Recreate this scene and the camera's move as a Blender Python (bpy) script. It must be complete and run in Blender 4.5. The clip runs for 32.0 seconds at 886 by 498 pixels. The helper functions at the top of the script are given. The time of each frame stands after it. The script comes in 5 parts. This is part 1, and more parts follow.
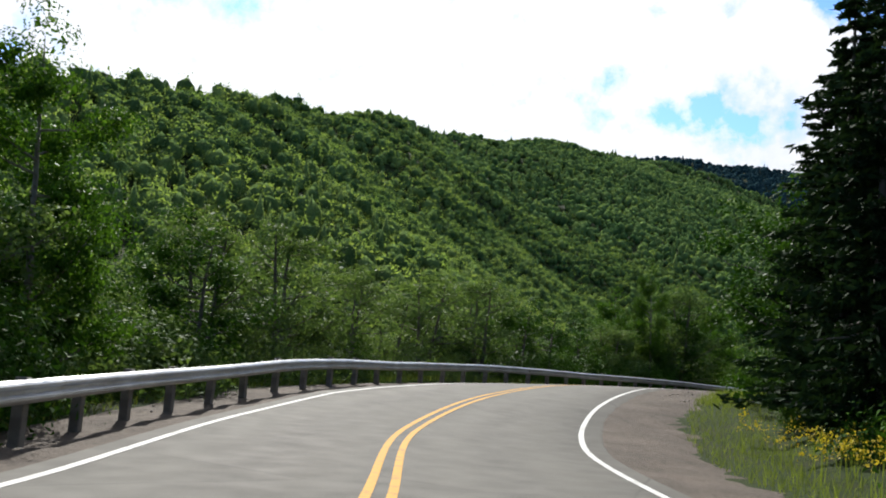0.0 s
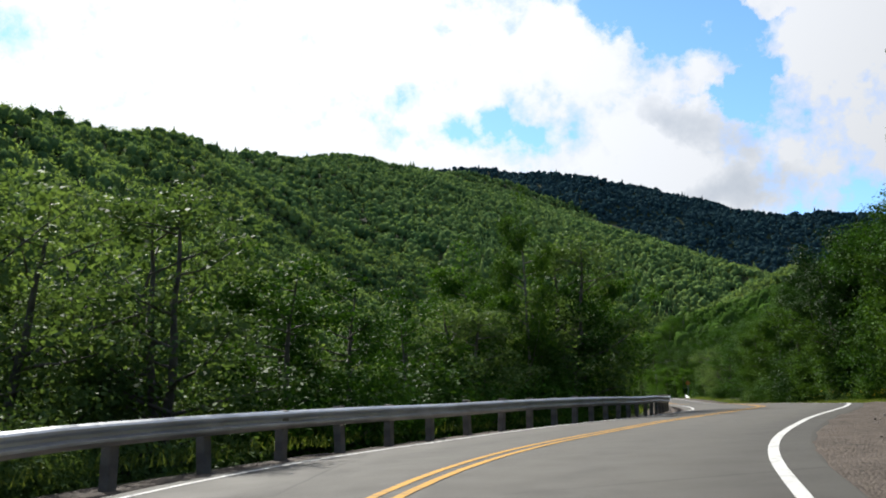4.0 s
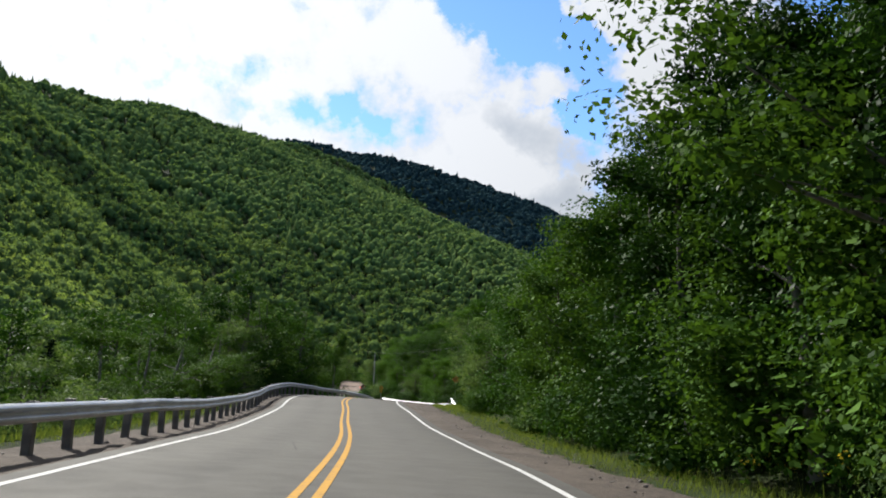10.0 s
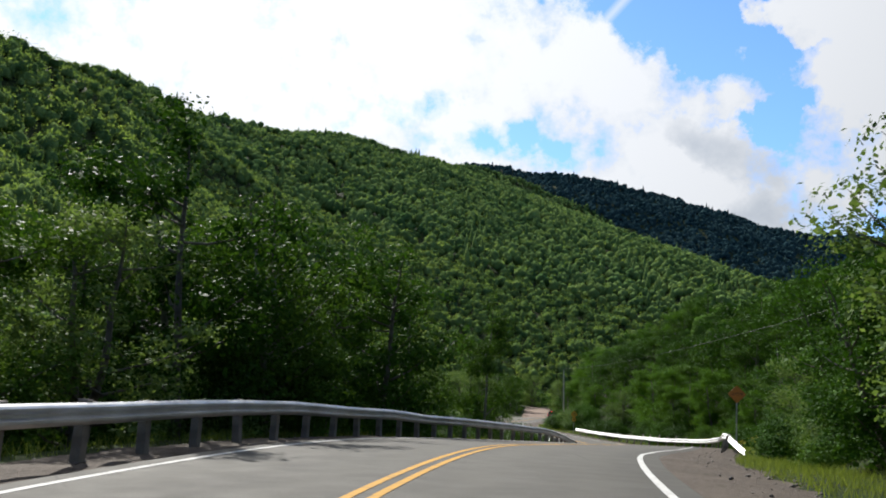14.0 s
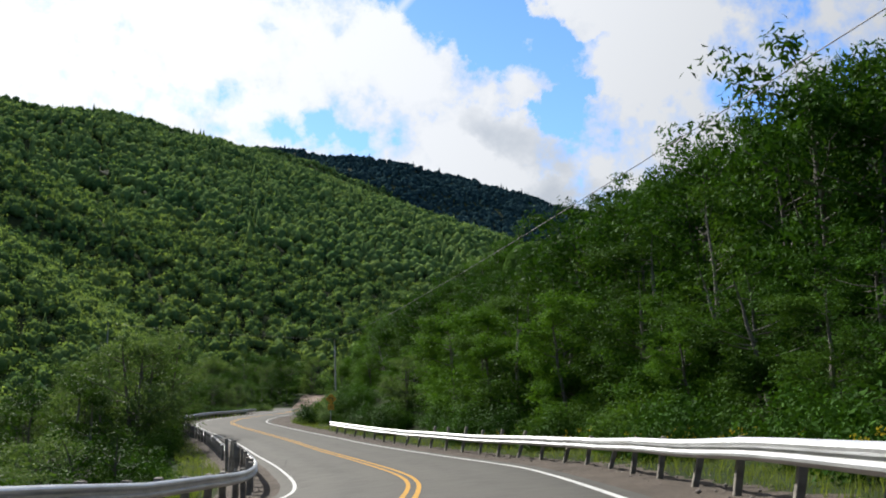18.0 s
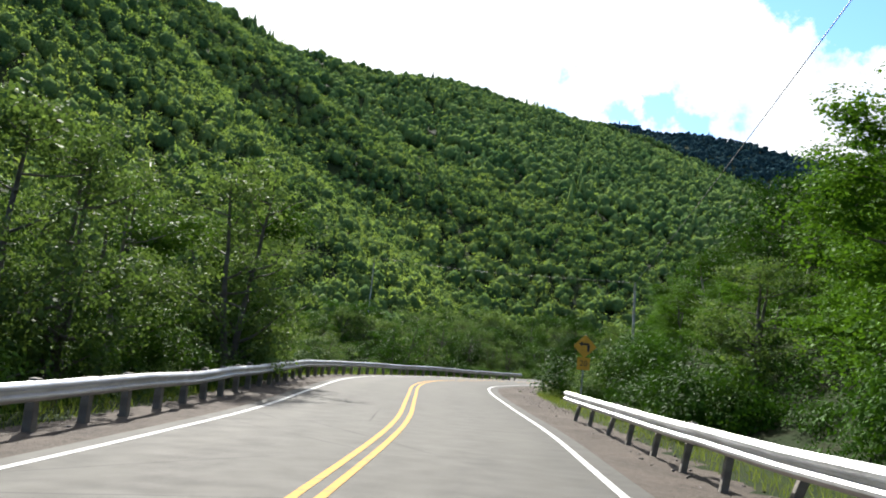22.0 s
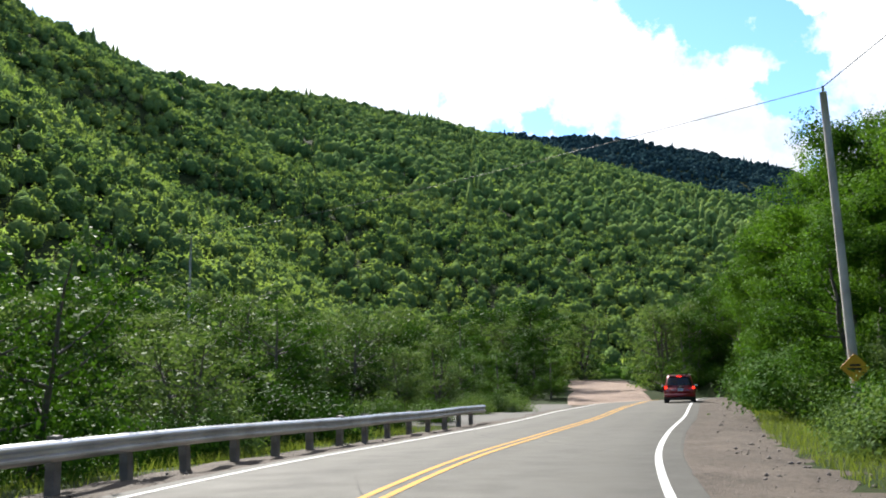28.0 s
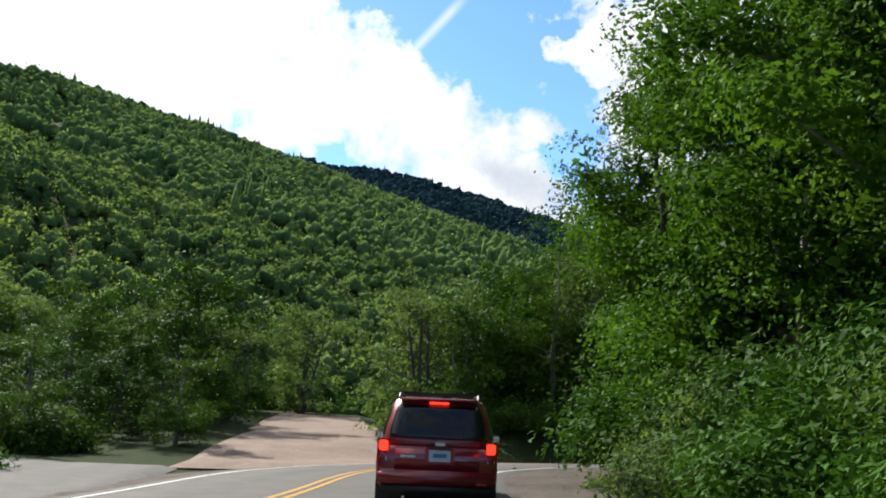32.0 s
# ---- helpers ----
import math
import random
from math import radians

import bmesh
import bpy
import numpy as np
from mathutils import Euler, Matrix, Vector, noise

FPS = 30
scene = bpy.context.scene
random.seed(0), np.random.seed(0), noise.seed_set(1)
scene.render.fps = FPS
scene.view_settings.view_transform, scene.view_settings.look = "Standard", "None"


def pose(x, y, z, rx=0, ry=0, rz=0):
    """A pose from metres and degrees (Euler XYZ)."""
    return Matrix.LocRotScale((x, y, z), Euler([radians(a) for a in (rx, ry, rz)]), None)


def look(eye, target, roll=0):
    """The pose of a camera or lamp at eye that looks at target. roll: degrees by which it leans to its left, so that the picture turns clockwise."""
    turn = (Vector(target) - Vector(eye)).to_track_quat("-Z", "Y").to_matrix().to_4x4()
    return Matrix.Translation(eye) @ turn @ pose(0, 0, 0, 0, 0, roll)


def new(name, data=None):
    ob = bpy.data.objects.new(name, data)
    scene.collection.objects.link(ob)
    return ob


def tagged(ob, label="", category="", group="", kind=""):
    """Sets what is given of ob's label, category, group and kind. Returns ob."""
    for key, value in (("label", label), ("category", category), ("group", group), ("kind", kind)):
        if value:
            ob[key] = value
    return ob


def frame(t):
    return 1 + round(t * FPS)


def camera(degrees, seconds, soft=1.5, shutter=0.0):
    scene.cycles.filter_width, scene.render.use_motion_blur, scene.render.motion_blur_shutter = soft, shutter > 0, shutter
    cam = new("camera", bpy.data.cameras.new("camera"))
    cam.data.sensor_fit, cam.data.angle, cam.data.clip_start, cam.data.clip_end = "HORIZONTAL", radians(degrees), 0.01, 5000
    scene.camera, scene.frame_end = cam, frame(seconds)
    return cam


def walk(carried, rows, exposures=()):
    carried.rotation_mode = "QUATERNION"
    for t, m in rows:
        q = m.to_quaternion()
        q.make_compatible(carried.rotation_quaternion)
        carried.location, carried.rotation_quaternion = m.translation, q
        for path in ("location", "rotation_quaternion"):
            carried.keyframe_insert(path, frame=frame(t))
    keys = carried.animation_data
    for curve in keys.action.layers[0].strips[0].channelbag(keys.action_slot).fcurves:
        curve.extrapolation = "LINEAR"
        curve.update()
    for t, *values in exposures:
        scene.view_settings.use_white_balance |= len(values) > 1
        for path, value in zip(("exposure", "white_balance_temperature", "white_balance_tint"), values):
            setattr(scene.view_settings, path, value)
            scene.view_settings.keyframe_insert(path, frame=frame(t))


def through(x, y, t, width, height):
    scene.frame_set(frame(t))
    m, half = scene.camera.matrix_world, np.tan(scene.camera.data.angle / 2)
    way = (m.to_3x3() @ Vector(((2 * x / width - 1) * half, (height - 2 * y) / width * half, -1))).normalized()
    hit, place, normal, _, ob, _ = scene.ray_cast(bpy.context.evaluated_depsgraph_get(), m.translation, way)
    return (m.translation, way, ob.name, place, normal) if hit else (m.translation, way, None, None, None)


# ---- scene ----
cam = camera(50.0, 32.0, 1.9)
PATH = [
    (0, (0.377, 0.113, 1.395), (-0.189, 2.018, 1.617), 4.86),
    (0.5, (-0.470, 3.868, 1.325), (-1.146, 5.736, 1.559), 3.91),
    (1, (-1.302, 7.695, 1.241), (-2.030, 9.540, 1.492), 3.06),
    (1.5, (-2.082, 11.482, 1.197), (-2.806, 13.328, 1.457), 1.78),
    (2, (-2.877, 15.235, 1.197), (-3.533, 17.105, 1.466), 0.51),
    (2.5, (-3.594, 18.998, 1.202), (-4.154, 20.897, 1.485), -0.46),
    (3, (-4.120, 22.797, 1.300), (-4.560, 24.724, 1.603), -0.78),
    (3.5, (-4.395, 26.643, 1.443), (-4.702, 28.596, 1.744), -0.85),
    (4, (-4.394, 30.529, 1.586), (-4.559, 32.502, 1.864), -0.72),
    (4.5, (-4.127, 34.429, 1.716), (-4.130, 36.414, 1.963), -0.40),
    (5, (-3.558, 38.311, 1.837), (-3.377, 40.289, 2.072), -0.47),
    (5.5, (-2.624, 42.172, 1.905), (-2.274, 44.126, 2.149), -0.05),
    (6, (-1.143, 46.295, 1.872), (-0.667, 48.216, 2.160), -1.08),
    (6.5, (0.446, 50.777, 1.843), (1.016, 52.668, 2.160), -0.70),
    (7, (2.102, 55.353, 1.858), (2.704, 57.231, 2.189), -0.42),
    (7.5, (3.806, 60.010, 1.827), (4.378, 61.893, 2.179), -0.27),
    (8, (5.302, 65.210, 1.765), (5.826, 67.107, 2.119), 1.52),
    (8.5, (6.642, 70.893, 1.683), (7.074, 72.816, 2.026), 3.20),
    (9, (7.899, 77.000, 1.556), (8.246, 78.943, 1.878), 3.79),
    (9.5, (9.156, 83.346, 1.395), (9.420, 85.307, 1.680), 4.12),
    (10, (10.148, 89.726, 1.275), (10.333, 91.700, 1.539), 4.27),
    (10.5, (10.851, 95.978, 1.173), (10.948, 97.959, 1.432), 3.68),
    (11, (11.194, 102.325, 1.042), (11.193, 104.309, 1.294), 2.41),
    (11.5, (11.440, 108.765, 0.848), (11.349, 110.748, 1.097), 2.86),
    (12, (11.683, 115.157, 0.656), (11.524, 117.133, 0.918), 3.00),
    (12.5, (11.842, 121.574, 0.541), (11.639, 123.545, 0.818), 2.34),
    (13, (12.000, 127.922, 0.446), (11.769, 129.888, 0.731), 1.58),
    (13.5, (12.073, 134.202, 0.399), (11.850, 136.169, 0.681), 2.59),
    (14, (12.095, 140.405, 0.389), (11.890, 142.373, 0.683), 3.26),
    (14.5, (12.121, 146.527, 0.413), (11.943, 148.495, 0.723), 3.14),
    (15, (12.281, 152.568, 0.419), (12.134, 154.536, 0.745), 2.09),
    (15.5, (12.673, 158.524, 0.363), (12.565, 160.492, 0.703), 0.47),
    (16, (13.341, 164.381, 0.207), (13.288, 166.351, 0.546), 0.08),
    (16.5, (14.215, 170.115, -0.039), (14.235, 172.089, 0.283), -0.74),
    (17, (15.334, 175.749, -0.292), (15.442, 177.723, 0.009), -1.23),
    (17.5, (16.653, 181.612, -0.493), (16.823, 183.583, -0.202), -1.21),
    (18, (18.010, 188.013, -0.644), (18.223, 189.981, -0.361), -0.29),
    (18.5, (19.117, 194.383, -0.869), (19.342, 196.352, -0.597), 1.15),
    (19, (19.826, 200.063, -1.141), (20.019, 202.038, -0.891), 2.36),
    (19.5, (20.471, 205.328, -1.404), (20.582, 207.312, -1.176), 3.79),
    (20, (20.960, 210.505, -1.628), (20.965, 212.495, -1.430), 4.74),
    (20.5, (21.213, 215.644, -1.910), (21.101, 217.633, -1.729), 5.38),
    (21, (21.080, 220.674, -2.149), (20.846, 222.652, -1.969), 5.43),
    (21.5, (20.727, 225.657, -2.322), (20.374, 227.617, -2.132), 5.70),
    (22, (20.256, 230.627, -2.511), (19.789, 232.560, -2.297), 5.92),
    (22.5, (19.514, 235.529, -2.638), (18.949, 237.432, -2.396), 4.87),
    (23, (18.607, 240.377, -2.707), (17.986, 242.258, -2.431), 2.94),
    (23.5, (17.684, 245.209, -2.760), (17.021, 247.071, -2.453), 1.81),
    (24, (16.642, 249.980, -2.815), (15.965, 251.833, -2.488), 1.05),
    (24.5, (15.431, 254.771, -2.847), (14.770, 256.629, -2.514), 0.69),
    (25, (14.158, 259.627, -2.859), (13.513, 261.493, -2.537), 0.48),
    (25.5, (12.899, 264.559, -2.862), (12.274, 266.434, -2.552), 0.47),
    (26, (11.748, 269.587, -2.867), (11.153, 271.473, -2.571), 0.88),
    (26.5, (10.785, 274.720, -2.882), (10.235, 276.622, -2.603), 1.53),
    (27, (10.063, 279.957, -2.928), (9.587, 281.880, -2.654), 0.77),
    (27.5, (9.575, 285.221, -3.002), (9.202, 287.166, -2.729), -0.25),
    (28, (9.345, 290.739, -3.075), (9.093, 292.703, -2.793), -0.78),
    (28.5, (9.433, 296.584, -3.114), (9.300, 298.556, -2.809), -0.53),
    (29, (9.705, 302.445, -3.129), (9.662, 304.417, -2.795), -0.16),
    (29.5, (10.181, 308.201, -3.158), (10.204, 310.168, -2.795), 0.28),
    (30, (10.857, 313.753, -3.211), (10.942, 315.715, -2.832), 0.73),
    (30.5, (11.687, 319.061, -3.244), (11.823, 321.019, -2.858), 0.89),
    (31, (12.600, 324.157, -3.269), (12.768, 326.113, -2.886), 1.82),
    (31.5, (13.522, 329.032, -3.188), (13.711, 330.987, -2.810), 3.59),
    (32, (14.327, 334.124, -3.103), (14.526, 336.081, -2.741), 2.60),
]
walk(cam, [(t, look(eye, target, roll)) for t, eye, target, roll in PATH], [(t, stops, 6150, 10) for t, stops in ((0, 0.88), (5, 0.8), (7, 0.74), (12, 0.74), (16, 0.70), (20, 0.95), (22, 1.35), (28, 1.4), (30, 1.05), (32, 1.0))])

# ---- light ----
SUN_AZ, SUN_EL = -29.0, 35.0          # degrees from +y towards +x, and above the horizon
SUN_WAY = Vector((math.sin(radians(SUN_AZ)) * math.cos(radians(SUN_EL)), math.cos(radians(SUN_AZ)) * math.cos(radians(SUN_EL)), math.sin(radians(SUN_EL))))
sun = new("sun", bpy.data.lights.new("sun", "SUN"))
sun.data.energy, sun.data.angle, sun.data.color = 5.0, radians(0.5), (1.0, 0.93, 0.82)
sun.matrix_world = look((0, 0, 300), Vector((0, 0, 300)) - SUN_WAY)

world = bpy.data.worlds.new("sky")
scene.world = world
world.use_nodes = True


class Nodes:
    """Short writing for node trees."""

    def __init__(self, tree):
        self.tree = tree
        tree.nodes.clear()

    def add(self, kind, props=None, **inputs):
        node = self.tree.nodes.new(kind)
        for key, value in (props or {}).items():
            setattr(node, key, value)
        for key, value in inputs.items():
            name = key.replace("_", " ")
            sock = node.inputs[int(key[1:])] if key[0] == "i" and key[1:].isdigit() else node.inputs[name]
            if isinstance(value, bpy.types.NodeSocket):
                self.tree.links.new(value, sock)
            elif isinstance(value, bpy.types.Node):
                self.tree.links.new(value.outputs[0], sock)
            else:
                sock.default_value = value
        return node

    def math(self, op, a, b=0.0, clamp=False):
        return self.add("ShaderNodeMath", {"operation": op, "use_clamp": clamp}, i0=a, i1=b).outputs[0]

    def ramp(self, fac, stops):
        node = self.add("ShaderNodeValToRGB", Fac=fac)
        ramp = node.color_ramp
        while len(ramp.elements) < len(stops):
            ramp.elements.new(0.5)
        for e, (p, c) in zip(ramp.elements, stops):
            e.position, e.color = p, (c, c, c, 1) if isinstance(c, (int, float)) else (*c, 1)
        return node.outputs[0]

    def noise(self, vector, scale, detail=4.0, rough=0.55):
        return self.add("ShaderNodeTexNoise", Vector=vector, Scale=scale, Detail=detail, Roughness=rough).outputs[0]

    def mix(self, fac, a, b, blend="MIX"):
        node = self.add("ShaderNodeMix", {"data_type": "RGBA", "blend_type": blend})
        for sock, value in ((node.inputs[0], fac), (node.inputs[6], a), (node.inputs[7], b)):
            if isinstance(value, bpy.types.NodeSocket):
                self.tree.links.new(value, sock)
            else:
                sock.default_value = (*value, 1) if isinstance(value, tuple) and len(value) == 3 else value
        return node.outputs[2]


def sky_world():
    n = Nodes(world.node_tree)
    sky = n.add("ShaderNodeTexSky", {"sky_type": "NISHITA", "sun_disc": False, "sun_elevation": radians(SUN_EL), "sun_rotation": radians(SUN_AZ),
                                     "altitude": 100.0, "dust_density": 0.2, "ozone_density": 2.5})
    co = n.add("ShaderNodeTexCoord").outputs["Generated"]
    sep = n.add("ShaderNodeSeparateXYZ", Vector=co)
    x, y, z = sep.outputs
    warp = n.noise(co, 6.0, 9.0, 0.62)
    fine = n.noise(co, 19.0, 7.0, 0.62)
    az, el = n.math("MULTIPLY", n.math("ARCTAN2", x, y), 57.29578), n.math("MULTIPLY", n.math("ARCSINE", z), 57.29578)
    curl = n.add("ShaderNodeTexNoise", Vector=co, Scale=9.0, Detail=6.0, Roughness=0.6).outputs[1]
    curl = n.add("ShaderNodeSeparateXYZ", Vector=curl).outputs
    az_w, el_w = n.math("ADD", az, n.math("MULTIPLY", n.math("SUBTRACT", curl[0], 0.5), 14.0)), n.math("ADD", el, n.math("MULTIPLY", n.math("SUBTRACT", curl[1], 0.5), 7.0))

    def gap(a, e, wide, high, slant):
        """A clear patch in the cloud, around an azimuth and an elevation."""
        da, de = n.math("SUBTRACT", az_w, a), n.math("SUBTRACT", el_w, e)
        de = n.math("SUBTRACT", de, n.math("MULTIPLY", da, slant))
        p, q = n.math("POWER", n.math("ABSOLUTE", n.math("DIVIDE", da, wide)), 2.0), n.math("POWER", n.math("ABSOLUTE", n.math("DIVIDE", de, high)), 2.0)
        return n.math("SUBTRACT", 1.0, n.math("ADD", p, q), True)

    clear = n.math("MAXIMUM", gap(6.5, 23.6, 11.0, 4.4, -0.27), n.math("MULTIPLY", gap(-13.0, 16.2, 9.0, 1.6, -0.03), 0.42))
    clear = n.math("MAXIMUM", clear, gap(5.0, 28.5, 16.0, 4.5, -0.2))
    clear = n.math("MAXIMUM", clear, n.math("MULTIPLY", gap(-1.8, 14.7, 6.0, 1.5, 0.1), 0.5))
    clear = n.math("MAXIMUM", clear, n.math("MULTIPLY", gap(13.7, 16.6, 2.6, 2.0, 0.1), 0.8))
    puffs = n.math("MAXIMUM", gap(14.7, 22.6, 3.4, 1.6, 0.05), gap(18.5, 20.0, 3.2, 1.8, 0.1))
    clear = n.math("SUBTRACT", clear, n.math("MULTIPLY", puffs, 1.2))
    # one straight wisp across the blue
    along = n.math("ADD", n.math("MULTIPLY", n.math("SUBTRACT", az, 4.1), 0.70), n.math("MULTIPLY", n.math("SUBTRACT", el, 22.9), 0.714))
    over = n.math("SUBTRACT", n.math("MULTIPLY", n.math("SUBTRACT", az, 4.1), 0.714), n.math("MULTIPLY", n.math("SUBTRACT", el, 22.9), 0.70))
    wisp = n.math("MULTIPLY", n.ramp(n.math("ABSOLUTE", over), [(0.05, 0.55), (0.42, 0.0)]), n.ramp(n.math("DIVIDE", n.math("ABSOLUTE", along), 4.0), [(0.55, 1.0), (1.0, 0.0)]))
    grey = n.math("MAXIMUM", gap(11.2, 14.4, 4.5, 1.8, -0.35), gap(13.5, 11.2, 5.0, 1.6, 0.1))
    dot = n.add("ShaderNodeVectorMath", {"operation": "DOT_PRODUCT"}, i0=co, i1=tuple(SUN_WAY)).outputs["Value"]
    # broken cloud overhead and behind, a closer bank ahead
    bank = n.ramp(dot, [(0.45, 0.42), (0.8, 1.02)])
    cover = n.math("ADD", n.math("SUBTRACT", bank, n.math("MULTIPLY", clear, 1.35)), n.math("MULTIPLY", n.math("SUBTRACT", n.math("ADD", warp, n.math("MULTIPLY", fine, 0.85)), 0.925), 3.0))
    fac = n.math("MAXIMUM", n.ramp(cover, [(0.20, 0.0), (0.45, 0.6), (0.78, 1.0)]), wisp)
    shade = n.ramp(n.math("ADD", n.math("MULTIPLY", warp, 0.6), n.math("MULTIPLY", fine, 0.4)), [(0.38, (0.80, 0.84, 0.90)), (0.50, (1.0, 1.0, 1.0))])
    shade = n.mix(n.math("MULTIPLY", grey, n.ramp(warp, [(0.35, 0.2), (0.6, 0.75)])), shade, (0.46, 0.52, 0.60))
    # brighter towards the sun
    glow = n.math("MULTIPLY", n.math("POWER", n.math("MAXIMUM", dot, 0.0), 1.4), 1.05)
    cloud = n.add("ShaderNodeVectorMath", {"operation": "SCALE"}, i0=shade, Scale=n.math("ADD", 0.22, glow)).outputs[0]
    blue = n.add("ShaderNodeVectorMath", {"operation": "SCALE"}, i0=n.mix(1.0, sky.outputs[0], (0.74, 0.92, 1.16), "MULTIPLY"), Scale=0.175).outputs[0]
    mixed = n.mix(fac, blue, cloud)
    back = n.add("ShaderNodeBackground", Color=mixed, Strength=0.56)
    n.add("ShaderNodeOutputWorld", Surface=back)


sky_world()


# ---- materials ----
def material(name):
    m = bpy.data.materials.new(name)
    m.use_nodes = True
    return m, Nodes(m.node_tree)


def paint(name, base, vary=0.15, rough=0.6, metal=0.0, scale=3.0, fine=60.0, bump=0.15, dirt=None, coat=0.0):
    """A plain surface with variation at two scales and fine relief."""
    m, n = material(name)
    co = n.add("ShaderNodeTexCoord").outputs["Object"]
    a, b = n.noise(co, scale, 5.0), n.noise(co, fine, 3.0)
    dark = tuple(c * (1 - vary) for c in base)
    light = tuple(min(1, c * (1 + vary)) for c in base)
    col = n.mix(n.ramp(a, [(0.35, 0.0), (0.65, 1.0)]), dark, light)
    col = n.mix(n.math("MULTIPLY", b, 0.35), col, tuple(c * (1 - 1.6 * vary) for c in base))
    if dirt:
        col = n.mix(n.ramp(n.noise(co, scale * 0.6, 6.0, 0.7), [(0.52, 0.0), (0.72, 0.8)]), col, dirt)
    bsdf = n.add("ShaderNodeBsdfPrincipled", Base_Color=col, Roughness=rough, Metallic=metal, Coat_Weight=coat)
    if bump:
        n.tree.links.new(n.add("ShaderNodeBump", Strength=bump, Distance=0.01, Height=b).outputs[0], bsdf.inputs["Normal"])
    n.add("ShaderNodeOutputMaterial", Surface=bsdf)
    return m


def stands(n, col):
    """Broad patches of darker and lighter growth over the hills."""
    co = n.add("ShaderNodeTexCoord").outputs["Object"]
    tone = n.ramp(n.math("ADD", n.math("MULTIPLY", n.noise(co, 0.022, 4.0, 0.6), 0.65), n.math("MULTIPLY", n.noise(co, 0.11, 3.0), 0.35)), [(0.38, (0.46, 0.58, 0.62)), (0.5, (0.95, 0.97, 0.95)), (0.62, (1.25, 1.16, 1.06))])
    return n.mix(1.0, col, tone, "MULTIPLY")


def leaves(name, dark, light, through=0.35, rough=0.5, tone=0.6, patchy=False):
    """Foliage: each leaf its own green, and some light through it."""
    m, n = material(name)
    isl = n.add("ShaderNodeNewGeometry").outputs["Random Per Island"]
    obj = n.add("ShaderNodeObjectInfo").outputs["Random"]
    col = n.mix(n.math("ADD", n.math("MULTIPLY", isl, 0.45), n.math("MULTIPLY", obj, 0.55)), dark, light)
    col = n.mix(n.math("MULTIPLY", n.math("GREATER_THAN", isl, 0.93), 0.5), col, tuple(min(1, 1.4 * c + 0.01) for c in light))
    if patchy:
        col = stands(n, col)
    bsdf = n.add("ShaderNodeBsdfPrincipled", Base_Color=col, Roughness=rough)
    bsdf.inputs["Specular IOR Level"].default_value = 0.02
    warm = n.mix(1.0, col, (1.25, 1.2, tone), "MULTIPLY")
    mix = n.add("ShaderNodeMixShader", i0=through, i1=bsdf, i2=n.add("ShaderNodeBsdfTranslucent", Color=warm))
    n.add("ShaderNodeOutputMaterial", Surface=mix)
    return m


def crown_material(name, dark, light, scale):
    """Woods seen from far: each crown its own green, tufted by fine relief."""
    m, n = material(name)
    isl = n.add("ShaderNodeNewGeometry").outputs["Random Per Island"]
    co = n.add("ShaderNodeTexCoord").outputs["Object"]
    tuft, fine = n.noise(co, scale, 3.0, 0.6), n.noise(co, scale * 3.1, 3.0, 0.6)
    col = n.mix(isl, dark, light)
    # shade in the hollows between tufts, mixed into the colour
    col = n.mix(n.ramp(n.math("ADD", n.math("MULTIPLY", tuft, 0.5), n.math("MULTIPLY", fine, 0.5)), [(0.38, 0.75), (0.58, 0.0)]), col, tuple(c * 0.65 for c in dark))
    col = stands(n, col)
    bsdf = n.add("ShaderNodeBsdfPrincipled", Base_Color=col, Roughness=1.0)
    bsdf.inputs["Specular IOR Level"].default_value = 0.0
    n.tree.links.new(n.add("ShaderNodeBump", Strength=0.9, Distance=0.5 / scale, Height=n.math("ADD", tuft, n.math("MULTIPLY", fine, 0.5))).outputs[0], bsdf.inputs["Normal"])
    n.add("ShaderNodeOutputMaterial", Surface=bsdf)
    return m


